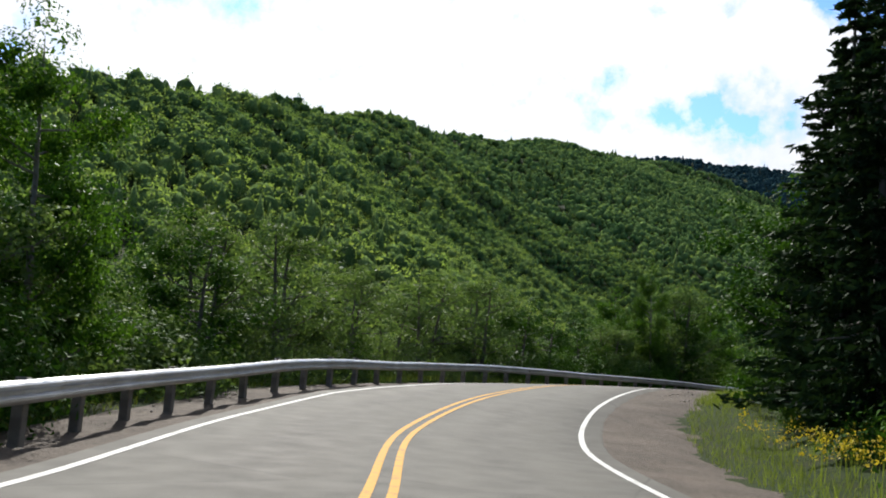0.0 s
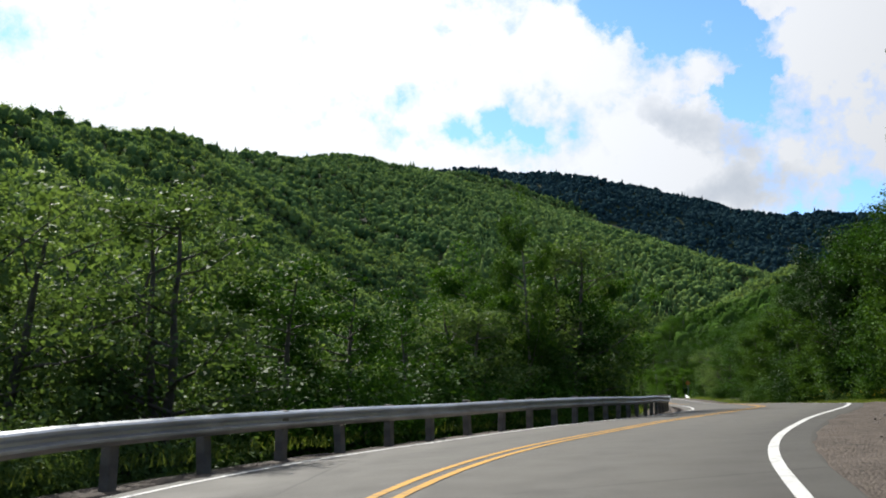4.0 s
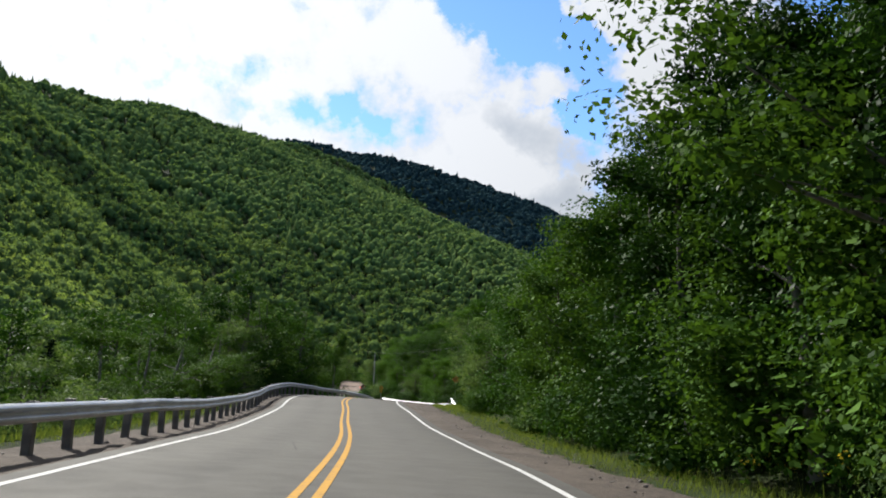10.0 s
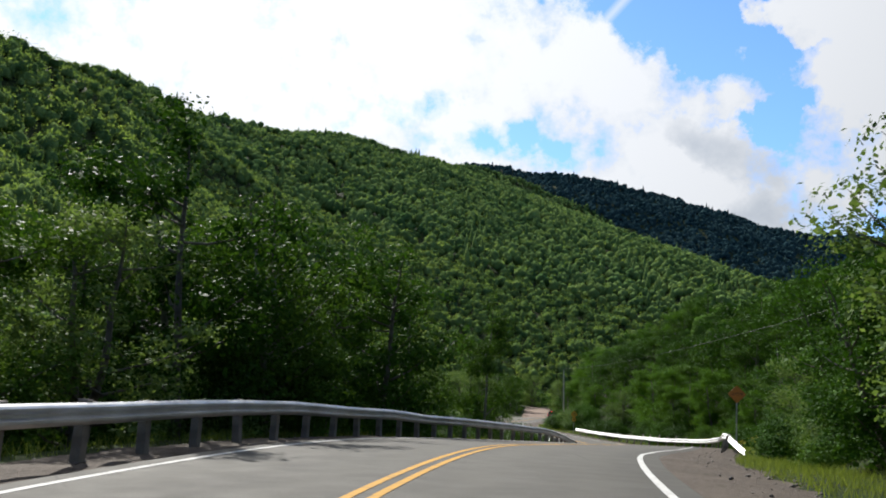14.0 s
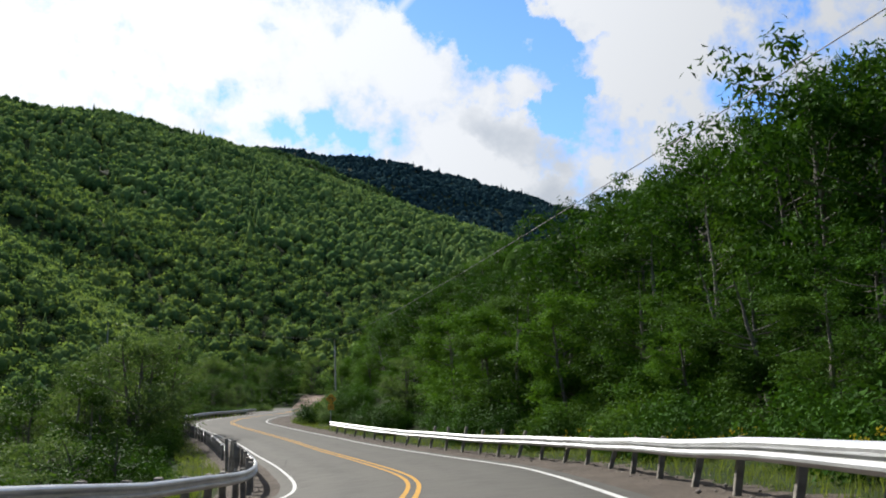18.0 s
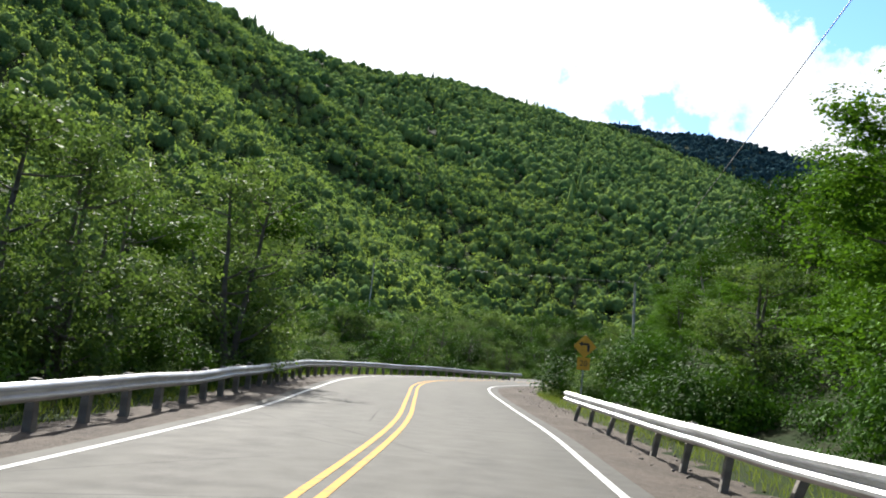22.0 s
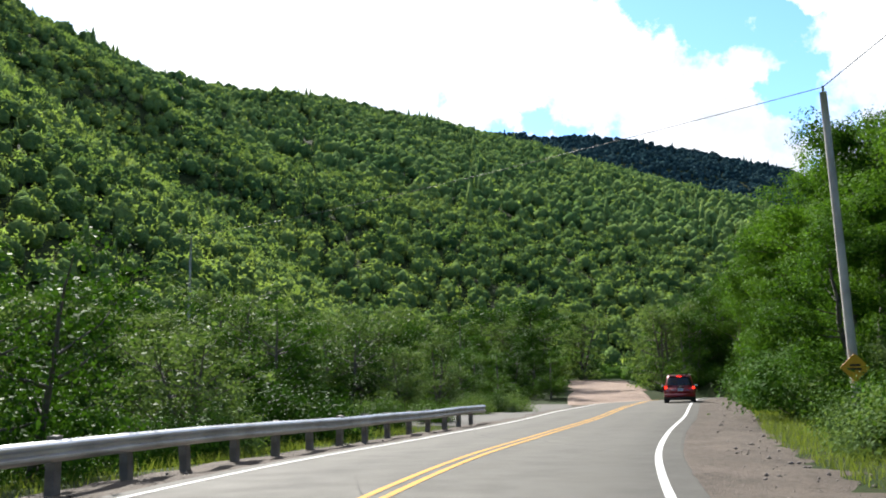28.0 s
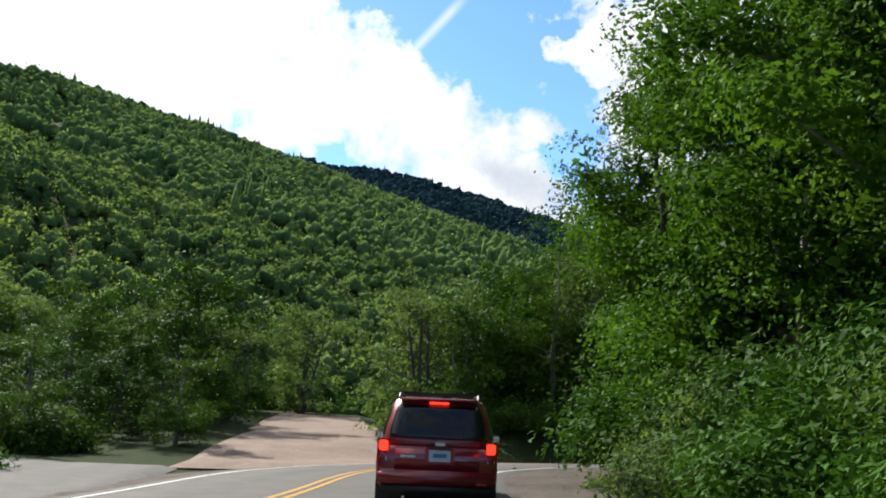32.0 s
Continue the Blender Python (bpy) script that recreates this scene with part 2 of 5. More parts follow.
def asphalt_material():
    m, n = material("asphalt")
    co = n.add("ShaderNodeTexCoord").outputs["Object"]
    uv = n.add("ShaderNodeUVMap").outputs[0]
    lat = n.add("ShaderNodeSeparateXYZ", Vector=uv).outputs[0]
    broad, mid, grain = n.noise(co, 0.12, 4.0), n.noise(co, 1.7, 5.0), n.noise(co, 90.0, 2.0)
    col = n.mix(n.ramp(broad, [(0.3, 0.0), (0.7, 1.0)]), (0.062, 0.059, 0.051), (0.084, 0.080, 0.069))
    col = n.mix(n.ramp(mid, [(0.40, 0.0), (0.75, 0.28)]), col, (0.040, 0.039, 0.037))
    col = n.mix(n.math("MULTIPLY", grain, 0.5), col, (0.104, 0.099, 0.086))
    # polished wheel tracks, a darker oil line between them
    wave = n.math("COSINE", n.math("MULTIPLY", lat, 3.9))
    col = n.mix(n.math("MULTIPLY", n.math("MULTIPLY", n.math("ADD", wave, 1.0), 0.13), n.ramp(mid, [(0.3, 0.3), (0.7, 1.0)])), col, (0.032, 0.031, 0.030))
    crack = n.add("ShaderNodeTexVoronoi", {"feature": "DISTANCE_TO_EDGE"}, Vector=n.mix(0.06, co, n.add("ShaderNodeTexNoise", Vector=co, Scale=1.5, Detail=5.0).outputs[1]), Scale=0.16).outputs[0]
    line = n.ramp(crack, [(0.0, 0.8), (0.004, 0.0)])
    col = n.mix(n.math("MULTIPLY", line, n.ramp(broad, [(0.45, 0.0), (0.6, 1.0)])), col, (0.018, 0.018, 0.017))
    bsdf = n.add("ShaderNodeBsdfPrincipled", Base_Color=col, Roughness=n.ramp(mid, [(0.3, 0.86), (0.7, 0.95)]))
    bsdf.inputs["Specular IOR Level"].default_value = 0.22
    n.tree.links.new(n.add("ShaderNodeBump", Strength=0.35, Distance=0.006, Height=grain).outputs[0], bsdf.inputs["Normal"])
    n.add("ShaderNodeOutputMaterial", Surface=bsdf)
    return m


def ground_material():
    m, n = material("undergrowth_soil")
    co = n.add("ShaderNodeTexCoord").outputs["Object"]
    a, b, c = n.noise(co, 0.05, 6.0), n.noise(co, 0.9, 6.0), n.noise(co, 9.0, 4.0)
    col = n.mix(n.ramp(a, [(0.35, 0.0), (0.65, 1.0)]), (0.018, 0.030, 0.010), (0.036, 0.052, 0.017))
    col = n.mix(n.ramp(b, [(0.5, 0.0), (0.75, 0.7)]), col, (0.045, 0.037, 0.023))
    col = n.mix(n.math("MULTIPLY", c, 0.5), col, (0.012, 0.020, 0.007))
    bsdf = n.add("ShaderNodeBsdfPrincipled", Base_Color=col, Roughness=1.0)
    bsdf.inputs["Specular IOR Level"].default_value = 0.05
    n.tree.links.new(n.add("ShaderNodeBump", Strength=0.6, Distance=0.12, Height=c).outputs[0], bsdf.inputs["Normal"])
    n.add("ShaderNodeOutputMaterial", Surface=bsdf)
    return m


def gravel_material(name, lo, hi):
    m, n = material(name)
    co = n.add("ShaderNodeTexCoord").outputs["Object"]
    cell = n.add("ShaderNodeTexVoronoi", Vector=co, Scale=28.0)
    a, b = n.noise(co, 0.6, 5.0), n.noise(co, 6.0, 5.0)
    col = n.mix(n.ramp(a, [(0.35, 0.0), (0.65, 1.0)]), lo, hi)
    col = n.mix(n.math("MULTIPLY", n.add("ShaderNodeSeparateColor", Color=cell.outputs["Color"]).outputs[0], 0.5), col, tuple(c * 1.5 for c in hi))
    col = n.mix(n.ramp(b, [(0.5, 0.0), (0.8, 0.6)]), col, tuple(c * 0.55 for c in lo))
    bsdf = n.add("ShaderNodeBsdfPrincipled", Base_Color=col, Roughness=0.95)
    bsdf.inputs["Specular IOR Level"].default_value = 0.15
    n.tree.links.new(n.add("ShaderNodeBump", Strength=0.7, Distance=0.03, Height=n.math("SUBTRACT", b, cell.outputs["Distance"])).outputs[0], bsdf.inputs["Normal"])
    n.add("ShaderNodeOutputMaterial", Surface=bsdf)
    return m


def line_material(name, base):
    m, n = material(name)
    co = n.add("ShaderNodeTexCoord").outputs["Object"]
    worn = n.noise(co, 4.0, 8.0, 0.75)
    col = n.mix(n.ramp(worn, [(0.50, 0.0), (0.72, 0.75)]), base, (0.07, 0.068, 0.064))
    bsdf = n.add("ShaderNodeBsdfPrincipled", Base_Color=col, Roughness=0.85)
    bsdf.inputs["Specular IOR Level"].default_value = 0.2
    n.add("ShaderNodeOutputMaterial", Surface=bsdf)
    return m


ASPHALT, GROUND = asphalt_material(), ground_material()
GRAVEL = gravel_material("shoulder_gravel", (0.046, 0.037, 0.030), (0.088, 0.072, 0.058))
RED_DIRT = gravel_material("red_dirt", (0.150, 0.108, 0.082), (0.225, 0.168, 0.132))
WHITE_LINE, YELLOW_LINE = line_material("white_line_paint", (0.50, 0.50, 0.48)), line_material("yellow_line_paint", (0.44, 0.23, 0.016))
LEAF_A = leaves("alder_leaf", (0.012, 0.038, 0.005), (0.054, 0.130, 0.014), 0.20, 0.6)
LEAF_B = leaves("birch_leaf", (0.020, 0.052, 0.008), (0.076, 0.152, 0.020), 0.24, 0.6)
LEAF_C = leaves("willow_leaf", (0.050, 0.094, 0.030), (0.132, 0.205, 0.066), 0.34, 0.6)
# brighter leaf colour that stands in for sunlight on the foliage
LEAF_D = leaves("sunlit_tone_leaf", (0.022, 0.064, 0.007), (0.092, 0.195, 0.019), 0.30, 0.6)
# dark leaf colour that stands in for shade on the roadside trees
LEAF_E = leaves("shade_tone_leaf", (0.008, 0.026, 0.005), (0.026, 0.066, 0.010), 0.14, 0.5)
NEEDLE = leaves("spruce_needle", (0.007, 0.018, 0.008), (0.020, 0.042, 0.016), 0.12, 0.7)
# hill greens paler and greyer than leaves: haze and glare put into the colour
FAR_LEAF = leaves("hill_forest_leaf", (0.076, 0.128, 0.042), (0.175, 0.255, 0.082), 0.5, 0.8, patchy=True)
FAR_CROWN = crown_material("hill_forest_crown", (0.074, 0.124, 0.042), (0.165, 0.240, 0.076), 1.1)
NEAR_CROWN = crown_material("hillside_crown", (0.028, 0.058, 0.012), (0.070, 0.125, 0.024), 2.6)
# cloud shade and haze over the far mountain are put into this dark blue
DARK_CROWN = crown_material("cloud_shaded_mountain_crown", (0.026, 0.054, 0.062), (0.034, 0.066, 0.074), 0.12)
GRASS = leaves("grass_blade", (0.07, 0.11, 0.02), (0.17, 0.22, 0.05), 0.35)
GOLD = leaves("goldenrod_flower", (0.26, 0.22, 0.02), (0.46, 0.38, 0.04), 0.3)
BARK = paint("grey_bark", (0.10, 0.09, 0.078), 0.4, 0.9, 0, 4.0, 30.0, 0.8)
BIRCH_BARK = paint("pale_bark", (0.17, 0.155, 0.135), 0.35, 0.8, 0, 5.0, 22.0, 0.6, (0.10, 0.085, 0.07))
GALV = paint("galvanised_steel", (0.50, 0.51, 0.52), 0.18, 0.42, 0.75, 1.2, 40.0, 0.1, (0.30, 0.29, 0.28))
POST_WOOD = paint("weathered_post_wood", (0.20, 0.18, 0.15), 0.35, 0.9, 0, 3.0, 45.0, 0.7)
POLE_WOOD = paint("grey_pole_wood", (0.40, 0.385, 0.36), 0.25, 0.85, 0, 1.2, 35.0, 0.5)

# ---- plan of the road: the yellow line, south to north ----
ROAD_X = [12.55, 10.05, 7.58, 5.20, 2.82, 0.46, -2.24, -5.30, -6.30, -5.38, -2.12, 2.05, 5.50, 7.99, 9.40, 10.08, 10.35, 10.35, 10.42, 10.39, 11.08, 12.72, 15.11, 17.60, 19.31, 20.03, 18.94, 16.93, 14.76, 12.10, 9.48, 7.58, 6.94, 7.39, 8.66, 10.41, 11.98, 13.60, 16.06, 23.15, 33.56, 44.73, 56.00]
ROAD_Y = [-58.68, -47.69, -36.68, -25.66, -14.65, -3.61, 7.35, 18.15, 29.27, 40.28, 51.06, 61.50, 72.26, 83.30, 94.50, 105.76, 117.04, 128.31, 139.58, 150.85, 162.07, 173.22, 184.24, 195.22, 206.37, 217.65, 228.92, 240.03, 251.09, 262.05, 273.00, 284.10, 295.33, 306.59, 317.79, 328.92, 340.08, 351.24, 362.29, 370.80, 374.86, 376.26, 376.50]
ROAD_Z = [0.90, 0.73, 0.57, 0.44, 0.31, 0.18, -0.05, -0.11, 0.27, 0.59, 0.58, 0.53, 0.35, 0.10, -0.09, -0.33, -0.65, -0.84, -0.86, -0.77, -0.86, -1.24, -1.65, -2.07, -2.80, -3.45, -3.86, -4.07, -4.16, -4.17, -4.17, -4.27, -4.37, -4.42, -4.52, -4.51, -4.44, -4.45, -4.45, -4.44, -4.43, -4.43, -4.43]
# cross slope, right side up, every 15 m from s = 55
CROSS_SLOPE = [0.010, 0.012, -0.022, 0.057, 0.053, 0.062, 0.041, 0.022, 0.006, 0.014, 0.029, 0.006, -0.001, 0.016, 0.068, 0.091, 0.059, 0.024, 0.010, 0.010, 0.009, 0.012, 0.020, 0.035, 0.039]


def smooth_line(rows, step):
    """A Catmull-Rom line through the rows, at even steps."""
    p = np.array(rows, float)
    p = np.vstack([2 * p[0] - p[1], p, 2 * p[-1] - p[-2]])
    u = np.linspace(0, 1, 24, endpoint=False)[:, None]
    out = []
    for a, b, c, d in zip(p[:-3], p[1:-2], p[2:-1], p[3:]):
        out.append(0.5 * (2 * b + (c - a) * u + (2 * a - 5 * b + 4 * c - d) * u**2 + (3 * b - a - 3 * c + d) * u**3))
    out = np.vstack([*out, p[-2:-1]])
    s = np.r_[0, np.cumsum(np.linalg.norm(np.diff(out[:, :2], axis=0), axis=1))]
    n = int(s[-1] / step)
    at = np.linspace(0, s[-1], n + 1)
    return np.stack([np.interp(at, s, out[:, k]) for k in range(out.shape[1])], 1), at


LINE, LINE_S = smooth_line(list(zip(ROAD_X, ROAD_Y, ROAD_Z)), 1.0)
LINE_T = np.gradient(LINE[:, :2], axis=0)
LINE_T /= np.linalg.norm(LINE_T, axis=1, keepdims=True)
LINE_R = np.stack([LINE_T[:, 1], -LINE_T[:, 0]], 1)
BANK = np.interp(LINE_S, 55 + 15 * np.arange(len(CROSS_SLOPE)), CROSS_SLOPE)
AXIS = np.vstack([LINE[LINE[:, 1] < 332.0][:, :2], [[11.0 + 0.02 * (y - 332), y] for y in np.arange(333.0, 1400.0, 4.0)]])
AXIS_T = np.gradient(AXIS, axis=0)


def on_road(s, lat, z=0.0):
    """World place at a length s along the yellow line and lat metres to its right."""
    k = np.clip(s, 0, LINE_S[-1])
    c = np.array([np.interp(k, LINE_S, LINE[:, i]) for i in range(3)])
    r = np.array([np.interp(k, LINE_S, LINE_R[:, i]) for i in range(2)])
    r /= np.linalg.norm(r)
    return Vector((c[0] + r[0] * lat, c[1] + r[1] * lat, c[2] + z + np.interp(k, LINE_S, BANK) * lat))


def heading(s):
    """The road's direction at s, degrees turned from +y to the left."""
    tx, ty = (np.interp(s, LINE_S, LINE_T[:, i]) for i in range(2))
    return math.degrees(math.atan2(-tx, ty))


def road_frame(x, y):
    """Signed distance from the yellow line (right is positive), road height and the distance from the valley's axis."""
    lat, z, axis = np.empty(len(x)), np.empty(len(x)), np.empty(len(x))
    for a in range(0, len(x), 4000):
        p = np.stack([x[a:a + 4000], y[a:a + 4000]], 1)
        d = ((p[:, None] - LINE[None, :, :2]) ** 2).sum(-1)
        k = d.argmin(1)
        off = p - LINE[k, :2]
        side = np.sign((off * LINE_R[k]).sum(1))
        lat[a:a + 4000] = side * np.sqrt(d[np.arange(len(k)), k])
        z[a:a + 4000] = LINE[k, 2] + BANK[k] * np.clip(lat[a:a + 4000], -7.5, 7.5)
        d = ((p[:, None] - AXIS[None]) ** 2).sum(-1)
        k = d.argmin(1)
        off = p - AXIS[k]
        axis[a:a + 4000] = np.sign(off[:, 0] * AXIS_T[k, 1] - off[:, 1] * AXIS_T[k, 0]) * np.sqrt(d[np.arange(len(k)), k])
    return lat, z, axis


def wave(x, y, size, seed):
    """Cheap smooth noise, about -1 to 1."""
    r = np.random.RandomState(seed)
    out = np.zeros_like(x)
    for k in range(7):
        a, f = r.uniform(0, 2 * math.pi), r.uniform(0.6, 1.9) / size
        out += np.sin((x * math.cos(a) + y * math.sin(a)) * f * 2 * math.pi + r.uniform(0, 7))
    return out / 3.2


NEAR_RIDGE = [(-90, -600, -30, 0.6), (-93, -4, 24, 0.6), (-121, 177, 50, 0.62), (-168, 295, 80, 0.66), (-221, 437, 132, 0.7), (-239, 542, 136, 0.7), (-267, 695, 184, 0.66), (-292, 778, 200, 0.58), (-303, 910, 221, 0.5), (-292, 1096, 267, 0.43), (-221, 1363, 323, 0.4), (-111, 1678, 351, 0.42), (-98, 1702, 375, 0.46), (15, 1700, 313, 0.5), (206, 1680, 222, 0.5), (250, 1660, 150, 0.45), (350, 1650, 60, 0.4)]
DARK_RIDGE = [(x, y, z, 0.5) for x, y, z in ((-1200, 2200, 430), (-500, 2020, 420), (-250, 1950, 435), (-60, 1880, 416), (30, 1860, 407), (120, 1850, 385), (220, 1850, 368), (320, 1850, 337), (430, 1850, 315), (560, 1850, 302), (900, 1850, 330), (1500, 1800, 380), (2400, 1700, 400))]


def ridge_height(x, y, rows, soft=7.0):
    """Rows: x, y, height and the fall of the flank along a ridge line; the flanks are blended where they meet."""
    total, top = np.zeros(len(x)), []
    for (ax, ay, az, sa), (bx, by, bz, sb) in zip(rows[:-1], rows[1:]):
        dx, dy = bx - ax, by - ay
        u = np.clip(((x - ax) * dx + (y - ay) * dy) / (dx * dx + dy * dy), 0, 1)
        d = np.hypot(x - ax - u * dx, y - ay - u * dy)
        top.append(az + u * (bz - az) - (sa + u * (sb - sa)) * (np.sqrt(d * d + 144) - 12))
    top = np.array(top)
    best = top.max(0)
    return best + soft * (np.log(np.exp((top - best) / soft).sum(0)) - 0.5)


def terrain(x, y):
    x, y = np.asarray(x, float), np.asarray(y, float)
    lat, rz, axis = road_frame(x, y)
    d = np.abs(axis)
    gully = wave(x, y, 190, 3) * 7 + wave(x, y, 60, 5) * 2.0
    near = ridge_height(x, y, NEAR_RIDGE) + gully * np.clip((d - 40) / 150, 0, 1)
    far = ridge_height(x, y, DARK_RIDGE) + wave(x, y, 300, 8) * 5
    base = np.where(y < 332, rz, -4.4)
    left = base - 0.3 - 0.28 * np.clip(np.minimum(d, 22) - 6, 0, None) + wave(x, y, 25, 4) * 0.35 * np.clip((d - 6) / 10, 0, 1)
    left = np.where(y > 328, np.maximum(left, -4.7 + 0.05 * np.clip(y - 370, 0, 40)), left)
    up = np.clip(d - 8.5, 0, None)
    right = base - 0.15 + 115 * (1 - np.exp(-0.62 * up / 115)) + wave(x, y, 45, 6) * 1.4 * np.clip(up / 25, 0, 1) + wave(x, y, 140, 9) * 6 * np.clip((up - 20) / 60, 0, 1)
    right = right * np.clip((1250 - y) / 350, 0, 1) - 3 * (1 - np.clip((1250 - y) / 350, 0, 1))
    h = np.where(axis < 0, left, right)
    h = np.maximum(np.maximum(h, near), far)
    track = np.clip((7.5 - np.abs(x - 13.0)) / 3.0, 0, 1) * np.clip((y - 358) / 8, 0, 1) * np.clip((428 - y) / 10, 0, 1)
    h = h * (1 - track) + (-4.62 + 0.04 * np.clip(y - 370, 0, 60)) * track
    k = np.clip((np.abs(lat) - 6.2) / 5.0, 0, 1)
    k = k * k * (3 - 2 * k)
    return (rz - 0.16) * (1 - k) + h * k


# ---- ground and road ----
def fill_mesh(me, verts, faces):
    """Vertices and faces of one size, from arrays."""
    verts, faces = np.asarray(verts, np.float32), np.asarray(faces, np.int32)
    n, k = faces.shape
    me.vertices.add(len(verts))
    me.vertices.foreach_set("co", verts.ravel())
    me.loops.add(n * k)
    me.loops.foreach_set("vertex_index", faces.ravel())
    me.polygons.add(n)
    me.polygons.foreach_set("loop_start", np.arange(0, n * k, k, dtype=np.int32))
    me.update(calc_edges=True)


def mesh_object(name, verts, faces, mats, parent=None, label="", smooth=False, uv=None):
    me = bpy.data.meshes.new(name)
    if isinstance(faces, list):
        me.from_pydata(verts if isinstance(verts, list) else verts.tolist(), [], faces)
    else:
        fill_mesh(me, verts, faces)
    for m in mats if isinstance(mats, (list, tuple)) else [mats]:
        me.materials.append(m)
    if smooth:
        me.shade_smooth()
    if uv is not None:
        layer = me.uv_layers.new(name="UVMap")
        idx = np.empty(len(me.loops), int)
        me.loops.foreach_get("vertex_index", idx)
        layer.data.foreach_set("uv", np.asarray(uv, np.float32)[idx].ravel())
    ob = new(name, me)
    if parent:
        ob.parent = parent
    if label:
        tagged(ob, label)
    return ob


def part(name, bm, mat, parent, label="", smooth=False):
    me = bpy.data.meshes.new(name)
    bm.to_mesh(me)
    bm.free()
    for m in mat if isinstance(mat, (list, tuple)) else [mat]:
        me.materials.append(m)
    if smooth:
        me.shade_smooth()
    ob = new(name, me)
    ob.parent = parent
    if label:
        tagged(ob, label)
    return ob


def grid_faces(rows, cols):
    i = np.arange(rows - 1)[:, None] * cols + np.arange(cols - 1)[None]
    i = i.ravel()
    return np.stack([i, i + 1, i + cols + 1, i + cols], 1)


def spread(lo, hi, fine, grow, reach_lo, reach_hi):
    """Even steps inside, growing ones outside."""
    mid = list(np.arange(lo, hi + 0.01, fine))
    step, x, out = fine, hi, []
    while x < reach_hi:
        step *= grow
        x += step
        out.append(x)
    step, x, low = fine, lo, []
    while x > reach_lo:
        step *= grow
        x -= step
        low.append(x)
    return np.array(low[::-1] + mid + out)


GX, GY = spread(-46, 70, 2.0, 1.09, -3500, 3500), spread(-60, 440, 2.0, 1.07, -1500, 4500)
xx, yy = np.meshgrid(GX, GY)
zz = terrain(xx.ravel(), yy.ravel())
tagged(mesh_object("ground", np.stack([xx.ravel(), yy.ravel(), zz], 1), grid_faces(len(GY), len(GX)), GROUND, smooth=True),
       "dark soil and undergrowth of a wooded valley with steep hills", "ground", kind="structure")


def ribbon(name, s0, s1, profile, mat, step=1.0, jitter=0.0, seed=1, rough=0.0):
    """A strip along the road; profile: (lat, z) from left to right."""
    at = np.arange(s0, s1 + 0.01, step)
    c = np.stack([np.interp(at, LINE_S, LINE[:, i]) for i in range(3)], 1)
    r = np.stack([np.interp(at, LINE_S, LINE_R[:, i]) for i in range(2)], 1)
    rnd = np.random.RandomState(seed)
    tilt = np.interp(at, LINE_S, BANK)
    verts, uv = [], []
    for lat, z in profile:
        wob = rnd.normal(0, jitter, len(at)) if jitter and abs(lat) == max(abs(p[0]) for p in profile) else 0.0
        l = lat + wob
        z = z + (rnd.normal(0, rough, len(at)) if rough and abs(lat) > 3.9 else 0.0)
        verts.append(np.stack([c[:, 0] + r[:, 0] * l, c[:, 1] + r[:, 1] * l, c[:, 2] + z + tilt * l], 1))
        uv.append(np.stack([l + 0 * at, at], 1))
    v = np.stack(verts, 1).reshape(-1, 3)
    return mesh_object(name, v, grid_faces(len(at), len(profile)), mat, uv=np.stack(uv, 1).reshape(-1, 2), smooth=False)


LANE = 3.35
END = LINE_S[-1]
tagged(ribbon("road", 0, END, [(-3.9, -0.10), (-3.75, 0.0), (-1.7, 0.025), (0, 0.04), (1.7, 0.025), (3.75, 0.0), (3.9, -0.10)], ASPHALT), "worn grey asphalt two-lane road with wheel tracks", "road", kind="structure")
tagged(ribbon("shoulder", 0, END, [(-6.6, -0.32), (-5.8, -0.14), (-5.2, -0.08), (-4.6, -0.06), (-4.1, -0.05), (-3.55, -0.03)], GRAVEL, 0.6, 0.14, 3, 0.018), "narrow grey gravel shoulder beside the road", "shoulder", kind="structure")
tagged(ribbon("shoulder", 0, END, [(3.55, -0.03), (4.1, -0.05), (4.5, -0.06), (5.0, -0.07), (5.45, -0.10), (5.9, -0.15), (6.5, -0.22)], GRAVEL, 0.5, 0.22, 4, 0.022), "brown gravel and dirt shoulder beside the road", "shoulder", kind="structure")


def cross(l):
    """Height of the asphalt's crown at a distance from the yellow line."""
    return 0.04 - 0.04 * min(1, abs(l) / 3.75)


for lat, wide, mat, what in ((-LANE, 0.12, WHITE_LINE, "white"), (LANE, 0.12, WHITE_LINE, "white"), (-0.13, 0.11, YELLOW_LINE, "yellow"), (0.13, 0.11, YELLOW_LINE, "yellow")):
    tagged(ribbon("lane_marking", 0, END, [(lat - wide / 2, cross(lat) + 0.006), (lat + wide / 2, cross(lat) + 0.006)], mat), f"worn solid {what} paint line along the road", "lane marking", kind="structure")


# ---- plants ----
def unit(v):
    return v / np.maximum(np.linalg.norm(v, axis=-1, keepdims=True), 1e-9)


def leaf_quads(centres, outward, size, rnd, slim=0.62, loose=0.6):
    """A rhombic leaf at each centre, turned at random but leaning outward and up."""
    n = len(centres)
    nor = unit(loose * rnd.normal(size=(n, 3)) + outward + np.array([0, 0, 0.3]))
    a = unit(np.cross(nor, rnd.normal(size=(n, 3))))
    b = np.cross(nor, a)
    s = size * rnd.uniform(0.65, 1.35, (n, 1))
    bend = nor * s * rnd.uniform(-0.12, 0.12, (n, 1))
    v = np.stack([centres - a * s * 0.5, centres + b * s * 0.5 * slim + bend, centres + a * s * 0.5, centres - b * s * 0.5 * slim + bend], 1).reshape(-1, 3)
    return v, np.arange(4 * n).reshape(n, 4)


